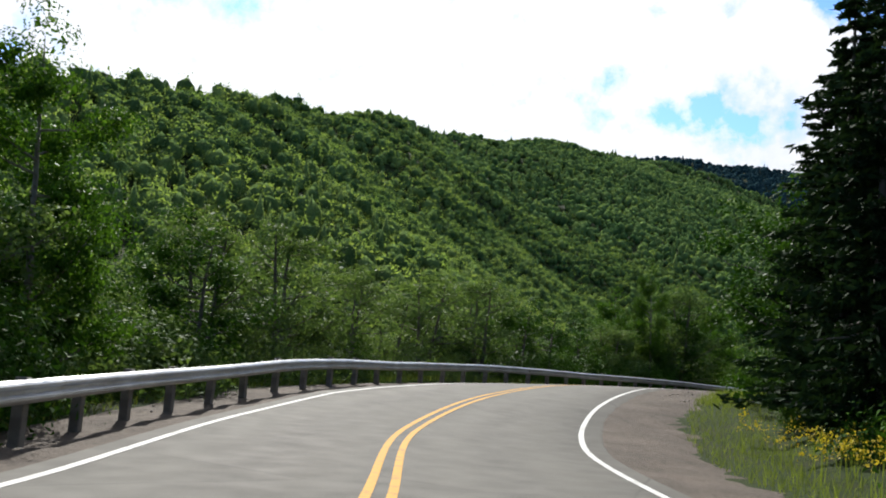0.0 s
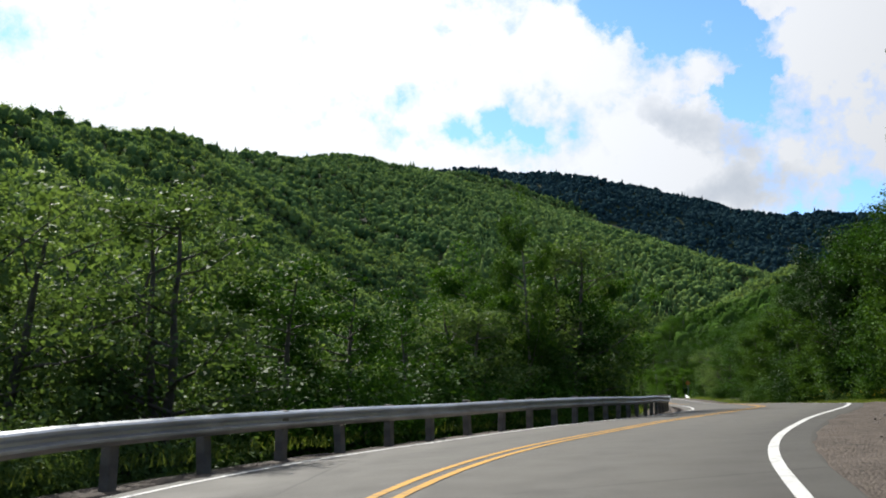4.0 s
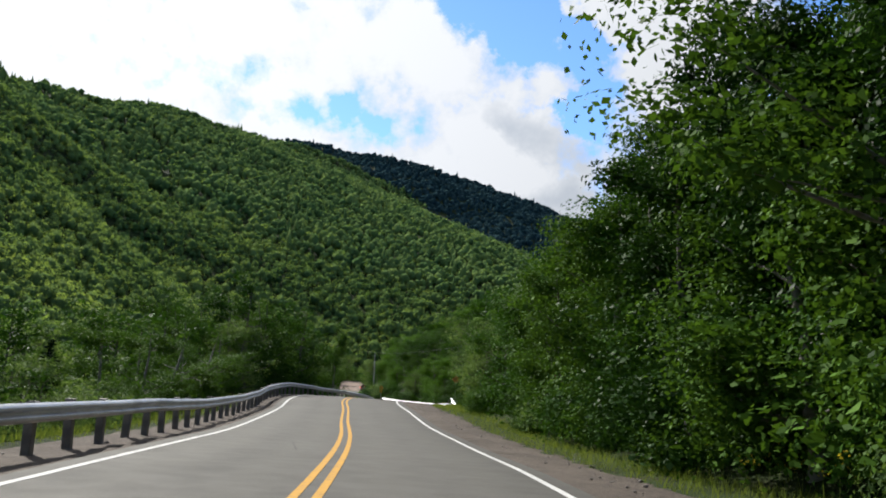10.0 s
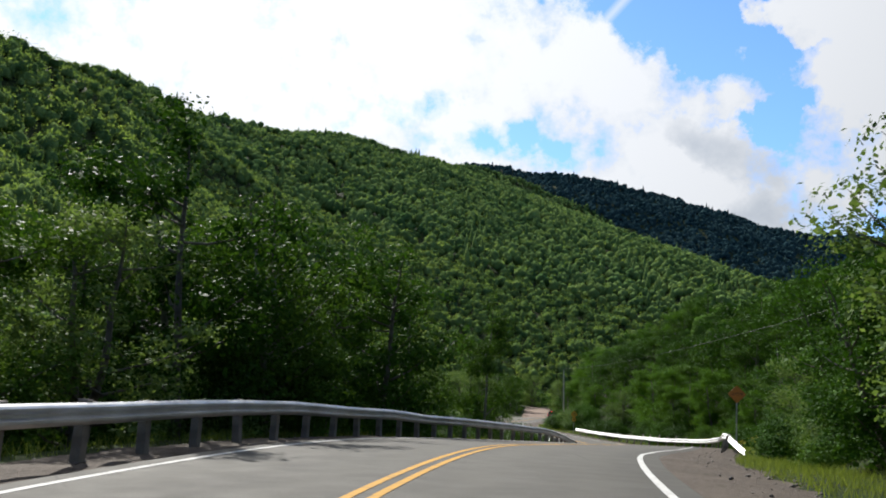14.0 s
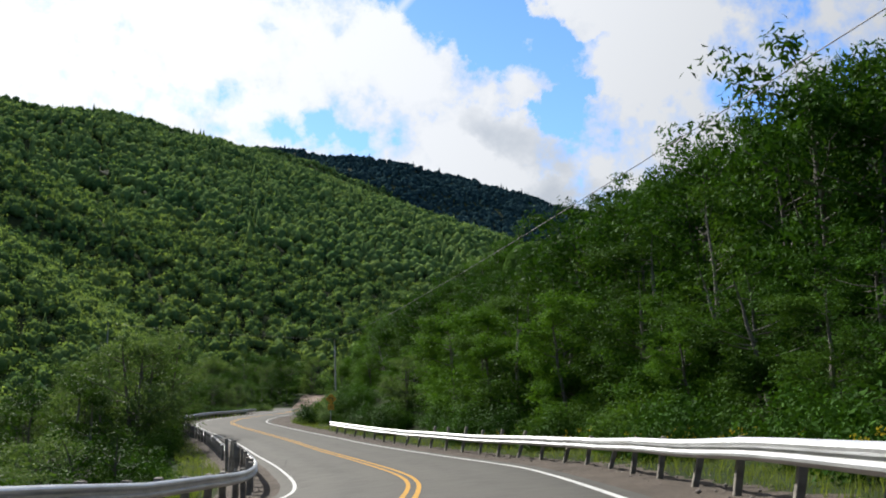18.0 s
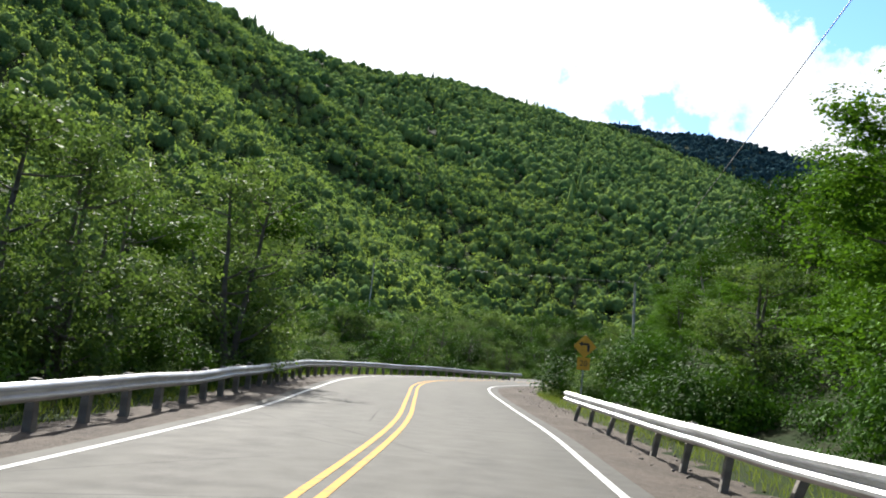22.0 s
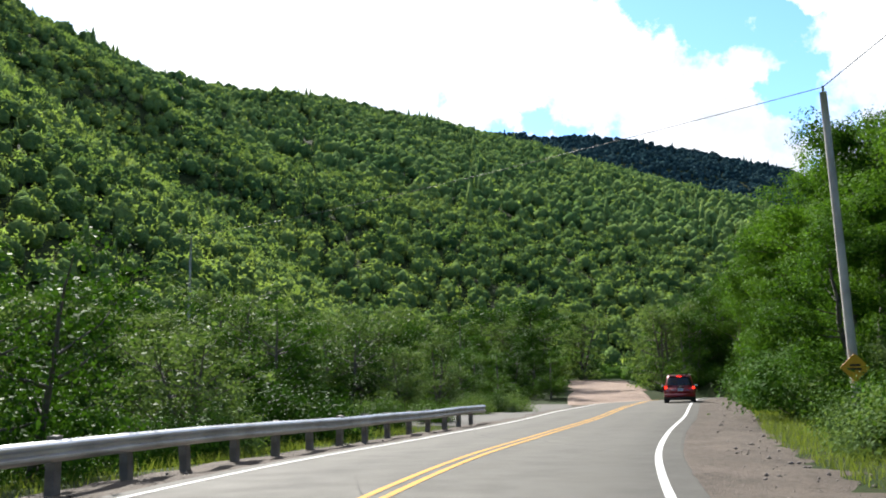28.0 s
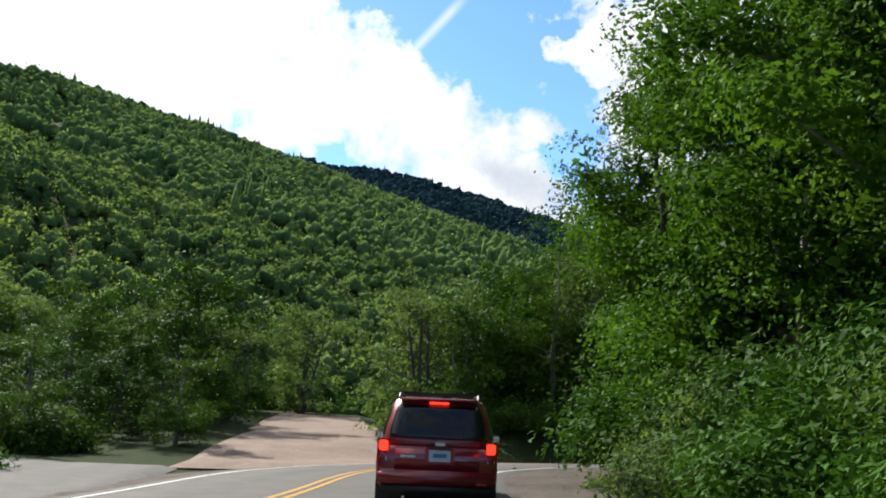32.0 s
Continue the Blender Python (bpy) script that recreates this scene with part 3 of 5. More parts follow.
def tube(points, radii, sides=6):
    """Vertices and faces of a tapered tube along points."""
    p, r = np.asarray(points, float), np.asarray(radii, float)
    t = unit(np.gradient(p, axis=0))
    ref = np.where(np.abs(t[:, 2:3]) > 0.9, np.array([[1.0, 0, 0]]), np.array([[0, 0, 1.0]]))
    u = unit(np.cross(t, ref))
    w = np.cross(t, u)
    a = np.linspace(0, 2 * math.pi, sides, endpoint=False)
    v = p[:, None] + r[:, None, None] * (np.cos(a)[None, :, None] * u[:, None] + np.sin(a)[None, :, None] * w[:, None])
    f = []
    for i in range(len(p) - 1):
        for k in range(sides):
            f.append((i * sides + k, i * sides + (k + 1) % sides, (i + 1) * sides + (k + 1) % sides, (i + 1) * sides + k))
    f.append(tuple(range(len(p) * sides - 1, (len(p) - 1) * sides - 1, -1)))
    return v.reshape(-1, 3), f


def join(pieces):
    verts, faces, n = [], [], 0
    for v, f in pieces:
        verts.append(np.asarray(v))
        faces += [tuple(int(i) + n for i in face) for face in f]
        n += len(v)
    return np.vstack(verts), faces


PLANT_MESH = {}


def plant_mesh(key, verts, faces, mat, smooth=False):
    me = bpy.data.meshes.new(key)
    if isinstance(faces, list):
        me.from_pydata(verts.tolist(), [], faces)
    else:
        fill_mesh(me, verts, faces)
    me.materials.append(mat)
    if smooth:
        me.shade_smooth()
    PLANT_MESH[key] = me
    return me


def broadleaf(seed, height, radius, base, leaf_mat, bark, clumps, per, leaf, stems=1, inner=5):
    """A leafy tree: tapered, forked trunk and limbs, crown of leaf clumps round the limb ends."""
    rnd = np.random.RandomState(seed)
    wood, tips = [], []
    for stem in range(stems):
        lean = rnd.normal(0, 0.10 + 0.10 * (stems > 1), 2)
        n = 9
        u = np.linspace(0, 1, n)
        wig = np.cumsum(rnd.normal(0, 0.05, (n, 2)), 0) * height * 0.12
        pts = np.stack([lean[0] * u * height + wig[:, 0], lean[1] * u * height + wig[:, 1], u * height * 0.92 - 0.3 * (u == 0)], 1)
        pts -= np.array([pts[0, 0], pts[0, 1], 0]) - np.append(rnd.normal(0, 0.22, 2) * (stems > 1), 0)
        r0 = 0.013 * height + 0.02
        wood.append(tube(pts, r0 * (1 - u) ** 0.8 + 0.012, 7))
        for k in range(13):
            h = base * 0.85 + (0.93 - base * 0.85) * rnd.rand() ** 1.25
            root = np.array([np.interp(h, u, pts[:, i]) for i in range(3)])
            ang = rnd.uniform(0, 2 * math.pi)
            env = radius * (math.sin(math.pi * min(1, max(0.02, (h - base * 0.6) / (1.04 - base * 0.6))) ** 0.75) ** 0.6 * 0.85 + 0.3)
            long = env * rnd.uniform(0.65, 1.1)
            v = np.linspace(0, 1, 5)
            rise = rnd.uniform(0.15, 0.75)
            limb = root + np.stack([np.cos(ang) * v * long, np.sin(ang) * v * long, rise * long * v**1.3], 1) + np.cumsum(rnd.normal(0, 0.03, (5, 3)), 0) * long
            wood.append(tube(limb, (r0 * 0.42 * (1 - h) + 0.018) * (1 - v) + 0.006, 5))
            tips += [limb[3], limb[4], limb[2] + rnd.normal(0, 0.1, 3)]
        tips.append(pts[-1])
        tips.append(pts[-2])
    tips = np.array(tips)
    pick = np.r_[np.arange(len(tips)), rnd.randint(0, len(tips), max(0, clumps - len(tips)))][:clumps]
    c = tips[pick] + rnd.normal(0, 0.11 * radius, (clumps, 3)) * np.array([1, 1, 0.8])
    low = rnd.rand(clumps) < 0.24
    ang, far = rnd.uniform(0, 2 * math.pi, clumps), radius * rnd.uniform(0.45, 0.9, clumps)
    skirt = np.stack([far * np.cos(ang), far * np.sin(ang), height * rnd.uniform(0.04, 0.45, clumps)], 1)
    c = np.where(low[:, None], skirt, c)
    c[:, 2] = np.clip(c[:, 2], 0.5, height * 1.02)
    size = rnd.uniform(0.55, 1.35, clumps) * radius * 0.20
    # each clump is a drooping dome of leaves, thick on top and open below
    count = np.maximum(6, (per * (size / size.mean()) ** 1.6).astype(int))
    which = np.repeat(np.arange(clumps), count)
    off = unit(rnd.normal(size=(len(which), 3)) + np.array([0, 0, 0.55])) * rnd.uniform(0.72, 1.08, (len(which), 1)) * np.array([1.25, 1.25, 0.8])
    off += (rnd.rand(len(which), 1) < 0.12) * rnd.normal(0, 0.3, (len(which), 3))
    cen = c[which] + off * size[which][:, None]
    v, f = leaf_quads(cen, unit(off) * 1.0, leaf, rnd, 0.62, 0.5)
    # larger sprays inside each clump and behind them close the crown
    which = np.repeat(np.arange(clumps), inner)
    off = rnd.normal(size=(len(which), 3)) * np.array([0.42, 0.42, 0.28])
    mid = c[which] * np.array([0.9, 0.9, 1.0]) + off * size[which][:, None]
    w, _ = leaf_quads(mid, unit(off) * 0.6 + np.array([0, 0, 0.8]), min(size.mean() * 0.75, leaf * 1.8), rnd, 0.8, 0.6)
    v = np.vstack([v, w])
    return join(wood), (v, np.arange(len(v)).reshape(-1, 4))


def spruce(seed, height, radius):
    """A ragged conifer: straight trunk, tiers of drooping boughs hung with sprays."""
    rnd = np.random.RandomState(seed)
    u = np.linspace(0, 1, 8)
    wood = [tube(np.stack([0.04 * np.sin(u * 5), 0 * u, u * height - 0.3 * (u == 0)], 1), 0.016 * height * (1 - u) + 0.012, 7)]
    cen, out = [], []
    for h in np.arange(0.08, 0.985, 0.028):
        reach = radius * (1 - h) ** 0.8 * rnd.uniform(0.75, 1.12) + 0.12
        for k in range(int(5 + 5 * (1 - h))):
            ang = rnd.uniform(0, 2 * math.pi)
            long = reach * rnd.uniform(0.55, 1.15)
            v = np.linspace(0, 1, 4)
            d = np.array([math.cos(ang), math.sin(ang), 0])
            limb = np.array([0, 0, h * height]) + v[:, None] * long * d + np.stack([0 * v, 0 * v, long * (-0.32 * v + 0.2 * v**2)], 1)
            if rnd.rand() < 0.5:
                wood.append(tube(limb, 0.02 * (1 - v) + 0.005, 3))
            m = int(14 + 44 * long)
            w = rnd.uniform(0.15, 1.05, m)[:, None]
            p = np.array([0, 0, h * height]) + w * long * d + np.array([0, 0, 1]) * long * (-0.32 * w + 0.2 * w**2)
            p = p + rnd.normal(0, 0.085, (m, 3)) * np.array([1, 1, 0.55]) * (1.25 - w * 0.5) * (0.5 + long * 0.4)
            cen.append(p)
            out.append(np.repeat(d[None], m, 0))
    cen, out = np.vstack(cen), np.vstack(out)
    n = len(cen)
    rn = np.random.RandomState(seed + 50)
    a = unit(out + rn.normal(0, 0.5, (n, 3)) + np.array([0, 0, -0.25]))
    b = unit(np.cross(a, rn.normal(size=(n, 3))))
    s = rn.uniform(0.14, 0.30, (n, 1))
    v = np.stack([cen - a * s * 0.5, cen + b * s * 0.17, cen + a * s * 0.5, cen - b * s * 0.17], 1).reshape(-1, 3)
    return join(wood), (v, np.arange(4 * n).reshape(n, 4))


def store(key, made, leaf_mat, bark):
    plant_mesh(key + "_wood", made[0][0], made[0][1], bark, True)
    plant_mesh(key + "_leaf", made[1][0], made[1][1], leaf_mat)


def as_triangles(made):
    """Half of each leaf, enlarged, for crowns further back."""
    v = made[0].reshape(-1, 4, 3)[:, :3]
    return v.reshape(-1, 3), np.arange(len(v) * 3).reshape(-1, 3)


KINDS = {}
for k, (h, r, base, lm, bk, cl, per, lf, st) in enumerate([
        (8.5, 2.6, 0.08, LEAF_A, BARK, 210, 25, 0.20, 1), (9.5, 2.5, 0.10, LEAF_B, BIRCH_BARK, 200, 25, 0.19, 1), (7.0, 2.5, 0.06, LEAF_A, BARK, 200, 25, 0.20, 2),
        (8.0, 2.4, 0.08, LEAF_C, BARK, 200, 25, 0.18, 2), (10.5, 2.9, 0.10, LEAF_B, BIRCH_BARK, 230, 25, 0.21, 1), (6.2, 2.4, 0.06, LEAF_C, BARK, 190, 25, 0.19, 3)]):
    wood, leaf = broadleaf(20 + k, h, r, base, lm, bk, int(cl * 0.72), 66, lf * 0.64, st, 9)
    store(f"near{k}", (wood, leaf), lm, bk)
    wood, leaf = broadleaf(40 + k, h, r * 1.08, base * 0.7, lm, bk, int(cl * 0.62), 38, lf * 1.25, st, 6)
    store(f"back{k}", (wood, as_triangles(leaf)), lm, bk)
    KINDS[k] = (h, "aspen" if k == 4 else "birch" if bk is BIRCH_BARK else "willow" if lm is LEAF_C else "maple" if k == 2 else "alder")
# two with small leaves, for the trees that the road passes closest
for k, (h, r, lm, bk) in enumerate([(12.0, 3.3, LEAF_A, BARK), (12.5, 3.1, LEAF_B, BIRCH_BARK)]):
    made = broadleaf(60 + k, h, r, 0.07, lm, bk, 210, 100, 0.135, 1, 14)
    # same tree with sunlight put into its leaf colour
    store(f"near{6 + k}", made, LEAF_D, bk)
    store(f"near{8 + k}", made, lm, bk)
    # same tree again, with shade put into its leaf colour
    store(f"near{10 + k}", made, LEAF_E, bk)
    KINDS[6 + k] = KINDS[8 + k] = (h, "birch" if k else "alder")
    KINDS[10 + k] = (h, "maple")
for k, (h, r) in enumerate([(10.0, 2.1), (8.0, 1.7)]):
    store(f"spruce{k}", spruce(70 + k, h, r), NEEDLE, BARK)


def shrub_mesh(key, seed, height, radius, mat, count, leaf):
    rnd = np.random.RandomState(seed)
    cl = 34
    ang, rr = rnd.uniform(0, 2 * math.pi, cl), radius * np.sqrt(rnd.rand(cl))
    c = np.stack([rr * np.cos(ang), rr * np.sin(ang), height * rnd.uniform(0.12, 0.85, cl) * (1 - 0.45 * (rr / radius) ** 2)], 1)
    which = rnd.randint(0, cl, count)
    off = rnd.normal(size=(count, 3)) * 0.21 * radius
    cen = c[which] + off
    cen[:, 2] = np.abs(cen[:, 2])
    v, _ = leaf_quads(cen, unit(cen - np.array([0, 0, height * 0.2])), leaf, rnd, 0.8)
    own = np.repeat(c, 20, 0) + rnd.normal(size=(cl * 20, 3)) * 0.12 * radius
    own[:, 2] = np.abs(own[:, 2])
    w, _ = leaf_quads(own, unit(own - np.array([0, 0, height * 0.2])), leaf * 1.5, rnd, 0.8, 1.0)
    v = np.vstack([v, w])
    plant_mesh(key + "_leaf", *as_triangles((v, 0)), mat)
    stems = []
    for k in range(9):
        tip = c[rnd.randint(0, cl)]
        u = np.linspace(0, 1, 4)[:, None]
        stems.append(tube(np.array([0, 0, -0.15]) + u * (tip + np.array([0, 0, 0.15])) + rnd.normal(0, 0.04, (4, 3)), [0.022, 0.017, 0.011, 0.005], 4))
    v, f = join(stems)
    plant_mesh(key + "_wood", v, f, BARK, True)


for k, (h, r, lm, lf) in enumerate([(1.6, 1.2, LEAF_C, 0.15), (2.3, 1.4, LEAF_A, 0.19), (1.1, 1.0, LEAF_B, 0.15), (2.0, 1.2, LEAF_B, 0.17)]):
    shrub_mesh(f"shrub{k}", 90 + k, h, r, lm, 4600, lf * 0.66)


def plant(name, key, place, turn, scale, label, category, group, wide=1.0):
    """A plant as a thing, with its wood and its leaves as parts."""
    root = tagged(new(name), label, category, group)
    root.matrix_world = Matrix.Translation(place) @ Matrix.Rotation(turn, 4, "Z") @ Matrix.Diagonal((scale * wide, scale * wide, scale, 1))
    for what, suffix in (("trunk" if category == "tree" else "branchwork", "_wood"), ("crown" if category == "tree" else "foliage", "_leaf")):
        ob = new(what, PLANT_MESH[key + suffix])
        ob.parent = root
    return root


LABELS = {"aspen": "slender aspen tree with pale bark and fresh green leaves", "alder": "alder tree with a dense rounded green crown", "birch": "birch tree with pale bark and light green leaves", "willow": "many-stemmed willow with silvery green leaves", "maple": "bushy young maple tree with dark green leaves", "spruce": "dark green ragged spruce tree"}
PLACED = []
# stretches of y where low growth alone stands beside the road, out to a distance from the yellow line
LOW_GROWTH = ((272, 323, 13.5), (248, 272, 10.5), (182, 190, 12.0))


def free(x, y, gap):
    for a, b in PLACED:
        if (a - x) ** 2 + (b - y) ** 2 < gap * gap:
            return False
    return True


def stand(s0, s1, lat0, lat1, count, tall, near, group, seed, conifer=0.0, kinds=(0, 1, 2, 3, 4, 5), gap=2.3, sink=0.2):
    """Trees along a stretch of the road: tall is the range of their heights."""
    rnd = np.random.RandomState(seed)
    done = tries = 0
    while done < count and tries < count * 12:
        tries += 1
        s, lat = rnd.uniform(s0, s1), rnd.uniform(lat0, lat1)
        p = on_road(s, lat)
        here = np.abs(road_frame(np.array([p.x]), np.array([p.y]))[0][0])
        if here < min(abs(lat0), abs(lat1)) - 0.8 or not free(p.x, p.y, gap):
            continue
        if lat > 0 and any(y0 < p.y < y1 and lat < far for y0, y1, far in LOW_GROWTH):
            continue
        PLACED.append((p.x, p.y))
        z = float(terrain([p.x], [p.y])[0]) - sink
        h = rnd.uniform(*tall)
        if rnd.rand() < conifer:
            k = rnd.randint(0, 2)
            key, kind, own = f"spruce{k}", "spruce", (10.0, 8.0)[k]
        else:
            k = kinds[rnd.randint(0, len(kinds))]
            key, kind, own = (f"near{k}" if near else f"back{k}"), KINDS[k][1], KINDS[k][0]
        plant(f"{kind}_tree", key, (p.x, p.y, z), rnd.uniform(0, 6.28), h / own, LABELS[kind], "tree", group, rnd.uniform(0.9, 1.2) * min(1.35, (own / h) ** 0.4))
        done += 1


# s runs from 60 m before the start of the walk; y is about s - 60 at first
LEFT, RIGHT = "trees below the guardrail", "trees on the hillside"
stand(56, 70, -12.0, -8.0, 6, (7.5, 9.0), True, LEFT, 14, 0.0, (3, 4, 3))
stand(70, 88, -12.5, -7.8, 9, (4.8, 6.8), True, LEFT, 1, 0.0, (0, 3, 3, 5))
stand(88, 112, -13, -8.6, 12, (5.6, 7.4), True, LEFT, 36, 0.0, (3, 3, 5))
stand(112, 134, -12.5, -7.8, 11, (5.0, 7.0), True, LEFT, 37, 0.0, (0, 3, 3, 5))
stand(62, 141, -36, -12.5, 70, (5.5, 7.8), False, LEFT, 2, 0.05)
stand(134, 185, -15, -8.5, 14, (3.0, 4.6), True, LEFT, 3, 0.0, (2, 3, 5))
stand(136, 200, -36, -14, 48, (5.5, 7.5), False, LEFT, 4, 0.05)
stand(188, 226, -16, -8.0, 16, (4.2, 6.4), True, LEFT, 5, 0.0, (1, 3, 4))
stand(222, 248, -14, -8.0, 22, (8.5, 11.5), True, LEFT, 15, 0.05, (0, 1, 4))
stand(200, 252, -36, -14, 44, (5.5, 7.5), False, LEFT, 6, 0.05)
stand(252, 306, -14, -9.0, 9, (2.8, 4.2), True, LEFT, 7, 0.0, (2, 3, 5))
stand(312, 342, -14, -8.0, 16, (6.0, 8.6), True, LEFT, 8, 0.0, (3, 1, 3))
stand(252, 370, -38, -15, 66, (5.5, 7.5), False, LEFT, 9, 0.05)
stand(370, 425, -38, -15, 40, (5.0, 7.0), False, LEFT, 33, 0.0)
stand(120, 142, -11.5, -7.8, 9, (6.0, 7.6), True, LEFT, 35, 0.0, (0, 3, 5))
stand(346, 415, -15, -8.5, 18, (3.5, 5.2), True, LEFT, 10, 0.0, (2, 3, 5, 0))
stand(72, 92, 9.6, 12.5, 11, (10.0, 13.0), True, RIGHT, 21, 1.0, gap=2.0)
stand(50, 72, 9.5, 12.5, 6, (8.0, 10.0), True, RIGHT, 28, 0.3)
stand(92, 118, 9.2, 12.5, 12, (6.0, 8.0), True, RIGHT, 22, 0.05, (0, 2, 3))
stand(117, 133, 9.0, 12.5, 11, (10.0, 12.5), True, RIGHT, 29, 0.0, (8, 9, 0, 4), 2.0)
stand(132, 160, 9.0, 12.5, 22, (9.5, 12.0), True, RIGHT, 27, 0.0, (8, 4, 0, 1), 2.0)
# kind 10 mixes in trees whose leaves are coloured as if shaded
stand(160, 180, 8.8, 12.5, 14, (8.6, 10.6), True, RIGHT, 12, 0.0, (8, 4, 0, 10), 2.0)
stand(178, 191, 8.8, 12.5, 10, (8.5, 10.5), True, RIGHT, 23, 0.0, (8, 9, 0))
stand(191, 202, 8.8, 12.5, 8, (7.0, 8.6), True, RIGHT, 34, 0.1, (8, 9, 0))
stand(204, 262, 9.0, 12.5, 28, (4.0, 6.2), True, RIGHT, 30, 0.0, (0, 2, 3, 5))
stand(262, 285, 10.0, 13, 10, (3.4, 5.0), True, RIGHT, 24, 0.0, (1, 6, 0, 4))
stand(285, 320, 9.5, 13, 16, (5.0, 7.6), True, RIGHT, 39, 0.0, (1, 6, 7, 4))
stand(320, 386, 9.0, 14, 16, (3.0, 4.8), True, RIGHT, 25, 0.0, (6, 7, 3))
stand(387, 398, 9.2, 13, 8, (6.0, 8.0), True, RIGHT, 13, 0.0, (6, 7))
stand(92, 160, 12.5, 24, 60, (8.0, 12.0), False, RIGHT, 26, 0.05, (0, 1, 2, 4), 2.4)
stand(160, 190, 12.5, 24, 32, (7.5, 9.5), False, RIGHT, 11, 0.05, (0, 1, 2, 4), 2.4)
stand(50, 92, 12.5, 24, 34, (7.0, 10.0), False, RIGHT, 16, 0.3, (0, 1, 2, 4), 2.4)
stand(195, 265, 12.5, 24, 62, (4.5, 7.0), False, RIGHT, 17, 0.03, (0, 1, 2, 4), 2.4)
stand(265, 312, 12.5, 24, 44, (6.5, 10.0), False, RIGHT, 18, 0.04, (0, 1, 2, 4), 2.4)
stand(312, 386, 14, 25, 62, (4.0, 6.5), False, RIGHT, 19, 0.0, (0, 1, 2, 4), 2.4)
stand(386, 400, 13, 25, 18, (7.0, 9.5), False, RIGHT, 20, 0.0, (0, 1, 2, 4), 2.2)


def lone_tree(x, y, h, key, wide, label, group, turn=0.0):
    """One tree that stands out from the rest, by its height."""
    k = int(key[4:]) if key.startswith("near") else 0
    kind, own = ("spruce", 10.0) if key.startswith("spruce") else (KINDS[k][1], KINDS[k][0])
    plant(f"{kind}_tree", key, (x, y, float(terrain([x], [y])[0]) - 0.2), turn, h / own, label, "tree", group, wide)
    PLACED.append((x, y))


lone_tree(-4.1, 68.5, 9.9, "near9", 0.55, "tall slender birch with an open feathery top", LEFT, 1.0)
lone_tree(-2.3, 72.5, 8.8, "near3", 1.05, "broad silvery willow leaning over the guardrail", LEFT, 2.0)
lone_tree(-6.2, 67.0, 8.2, "near7", 0.95, "leafy birch with yellowish green crown below the rail", LEFT, 0.4)
lone_tree(-0.4, 78.5, 7.6, "near6", 1.0, "dense light green alder below the guardrail", LEFT, 4.0)
lone_tree(8.9, 200.4, 10.4, "near9", 0.72, "slender young birch with thin straight stem", LEFT, 3.0)
lone_tree(5.0, 262.5, 8.6, "near3", 1.0, "silvery green willow in full light beyond the rail", LEFT, 0.3)
lone_tree(3.0, 266.5, 8.4, "near1", 1.1, "light green birch in full light beyond the rail", LEFT, 1.3)
lone_tree(2.2, 259.0, 8.8, "near3", 1.1, "tall silvery willow beyond the rail", LEFT, 2.3)
lone_tree(-13.2, 16.5, 8.6, "near7", 0.85, "light green birch in full sun below the rail", LEFT, 2.0)
# four trees in the dark leaf colour, painted as standing in shade
lone_tree(24.6, 126.0, 11.0, "near11", 0.9, "pointed maple above the slope, shade put into its leaf colour", RIGHT, 5.1)
lone_tree(20.3, 102.5, 12.5, "near10", 0.95, "maple leaning from the bank with leaves coloured as in shade", RIGHT, 0.7)
lone_tree(20.6, 108.5, 13.0, "near11", 1.0, "dense maple on the bank with shade-coloured leaves", RIGHT, 2.7)
lone_tree(20.9, 114.5, 12.0, "near10", 1.0, "maple among lighter trees, leaves coloured dark as shade", RIGHT, 4.7)


def crown_shapes(seed, count, level):
    """Lumpy open-bottomed crowns of unit size."""
    rnd = np.random.RandomState(seed)
    out = []
    for k in range(count):
        bm = bmesh.new()
        bmesh.ops.create_icosphere(bm, subdivisions=level, radius=1.0)
        v = np.array([p.co for p in bm.verts])
        f = np.array([[p.index for p in face.verts] for face in bm.faces])
        bm.free()
        bumps = unit(rnd.normal(size=(9, 3)) + np.array([0, 0, 0.4]))
        push = np.maximum(0, (v @ bumps.T) - 0.55).max(1) * rnd.uniform(0.5, 0.9)
        v = v * (0.60 + push + rnd.normal(0, 0.09, len(v)))[:, None] * np.array([1, 1, 1.15])
        if k == count - 1:
            v = v * np.c_[np.repeat(np.clip(0.62 - 0.5 * v[:, 2:3], 0.06, 0.8), 2, 1), np.full(len(v), 1.75)]
        f = f[v[f].mean(1)[:, 2] > -0.55]
        out.append((v, f))
    return out


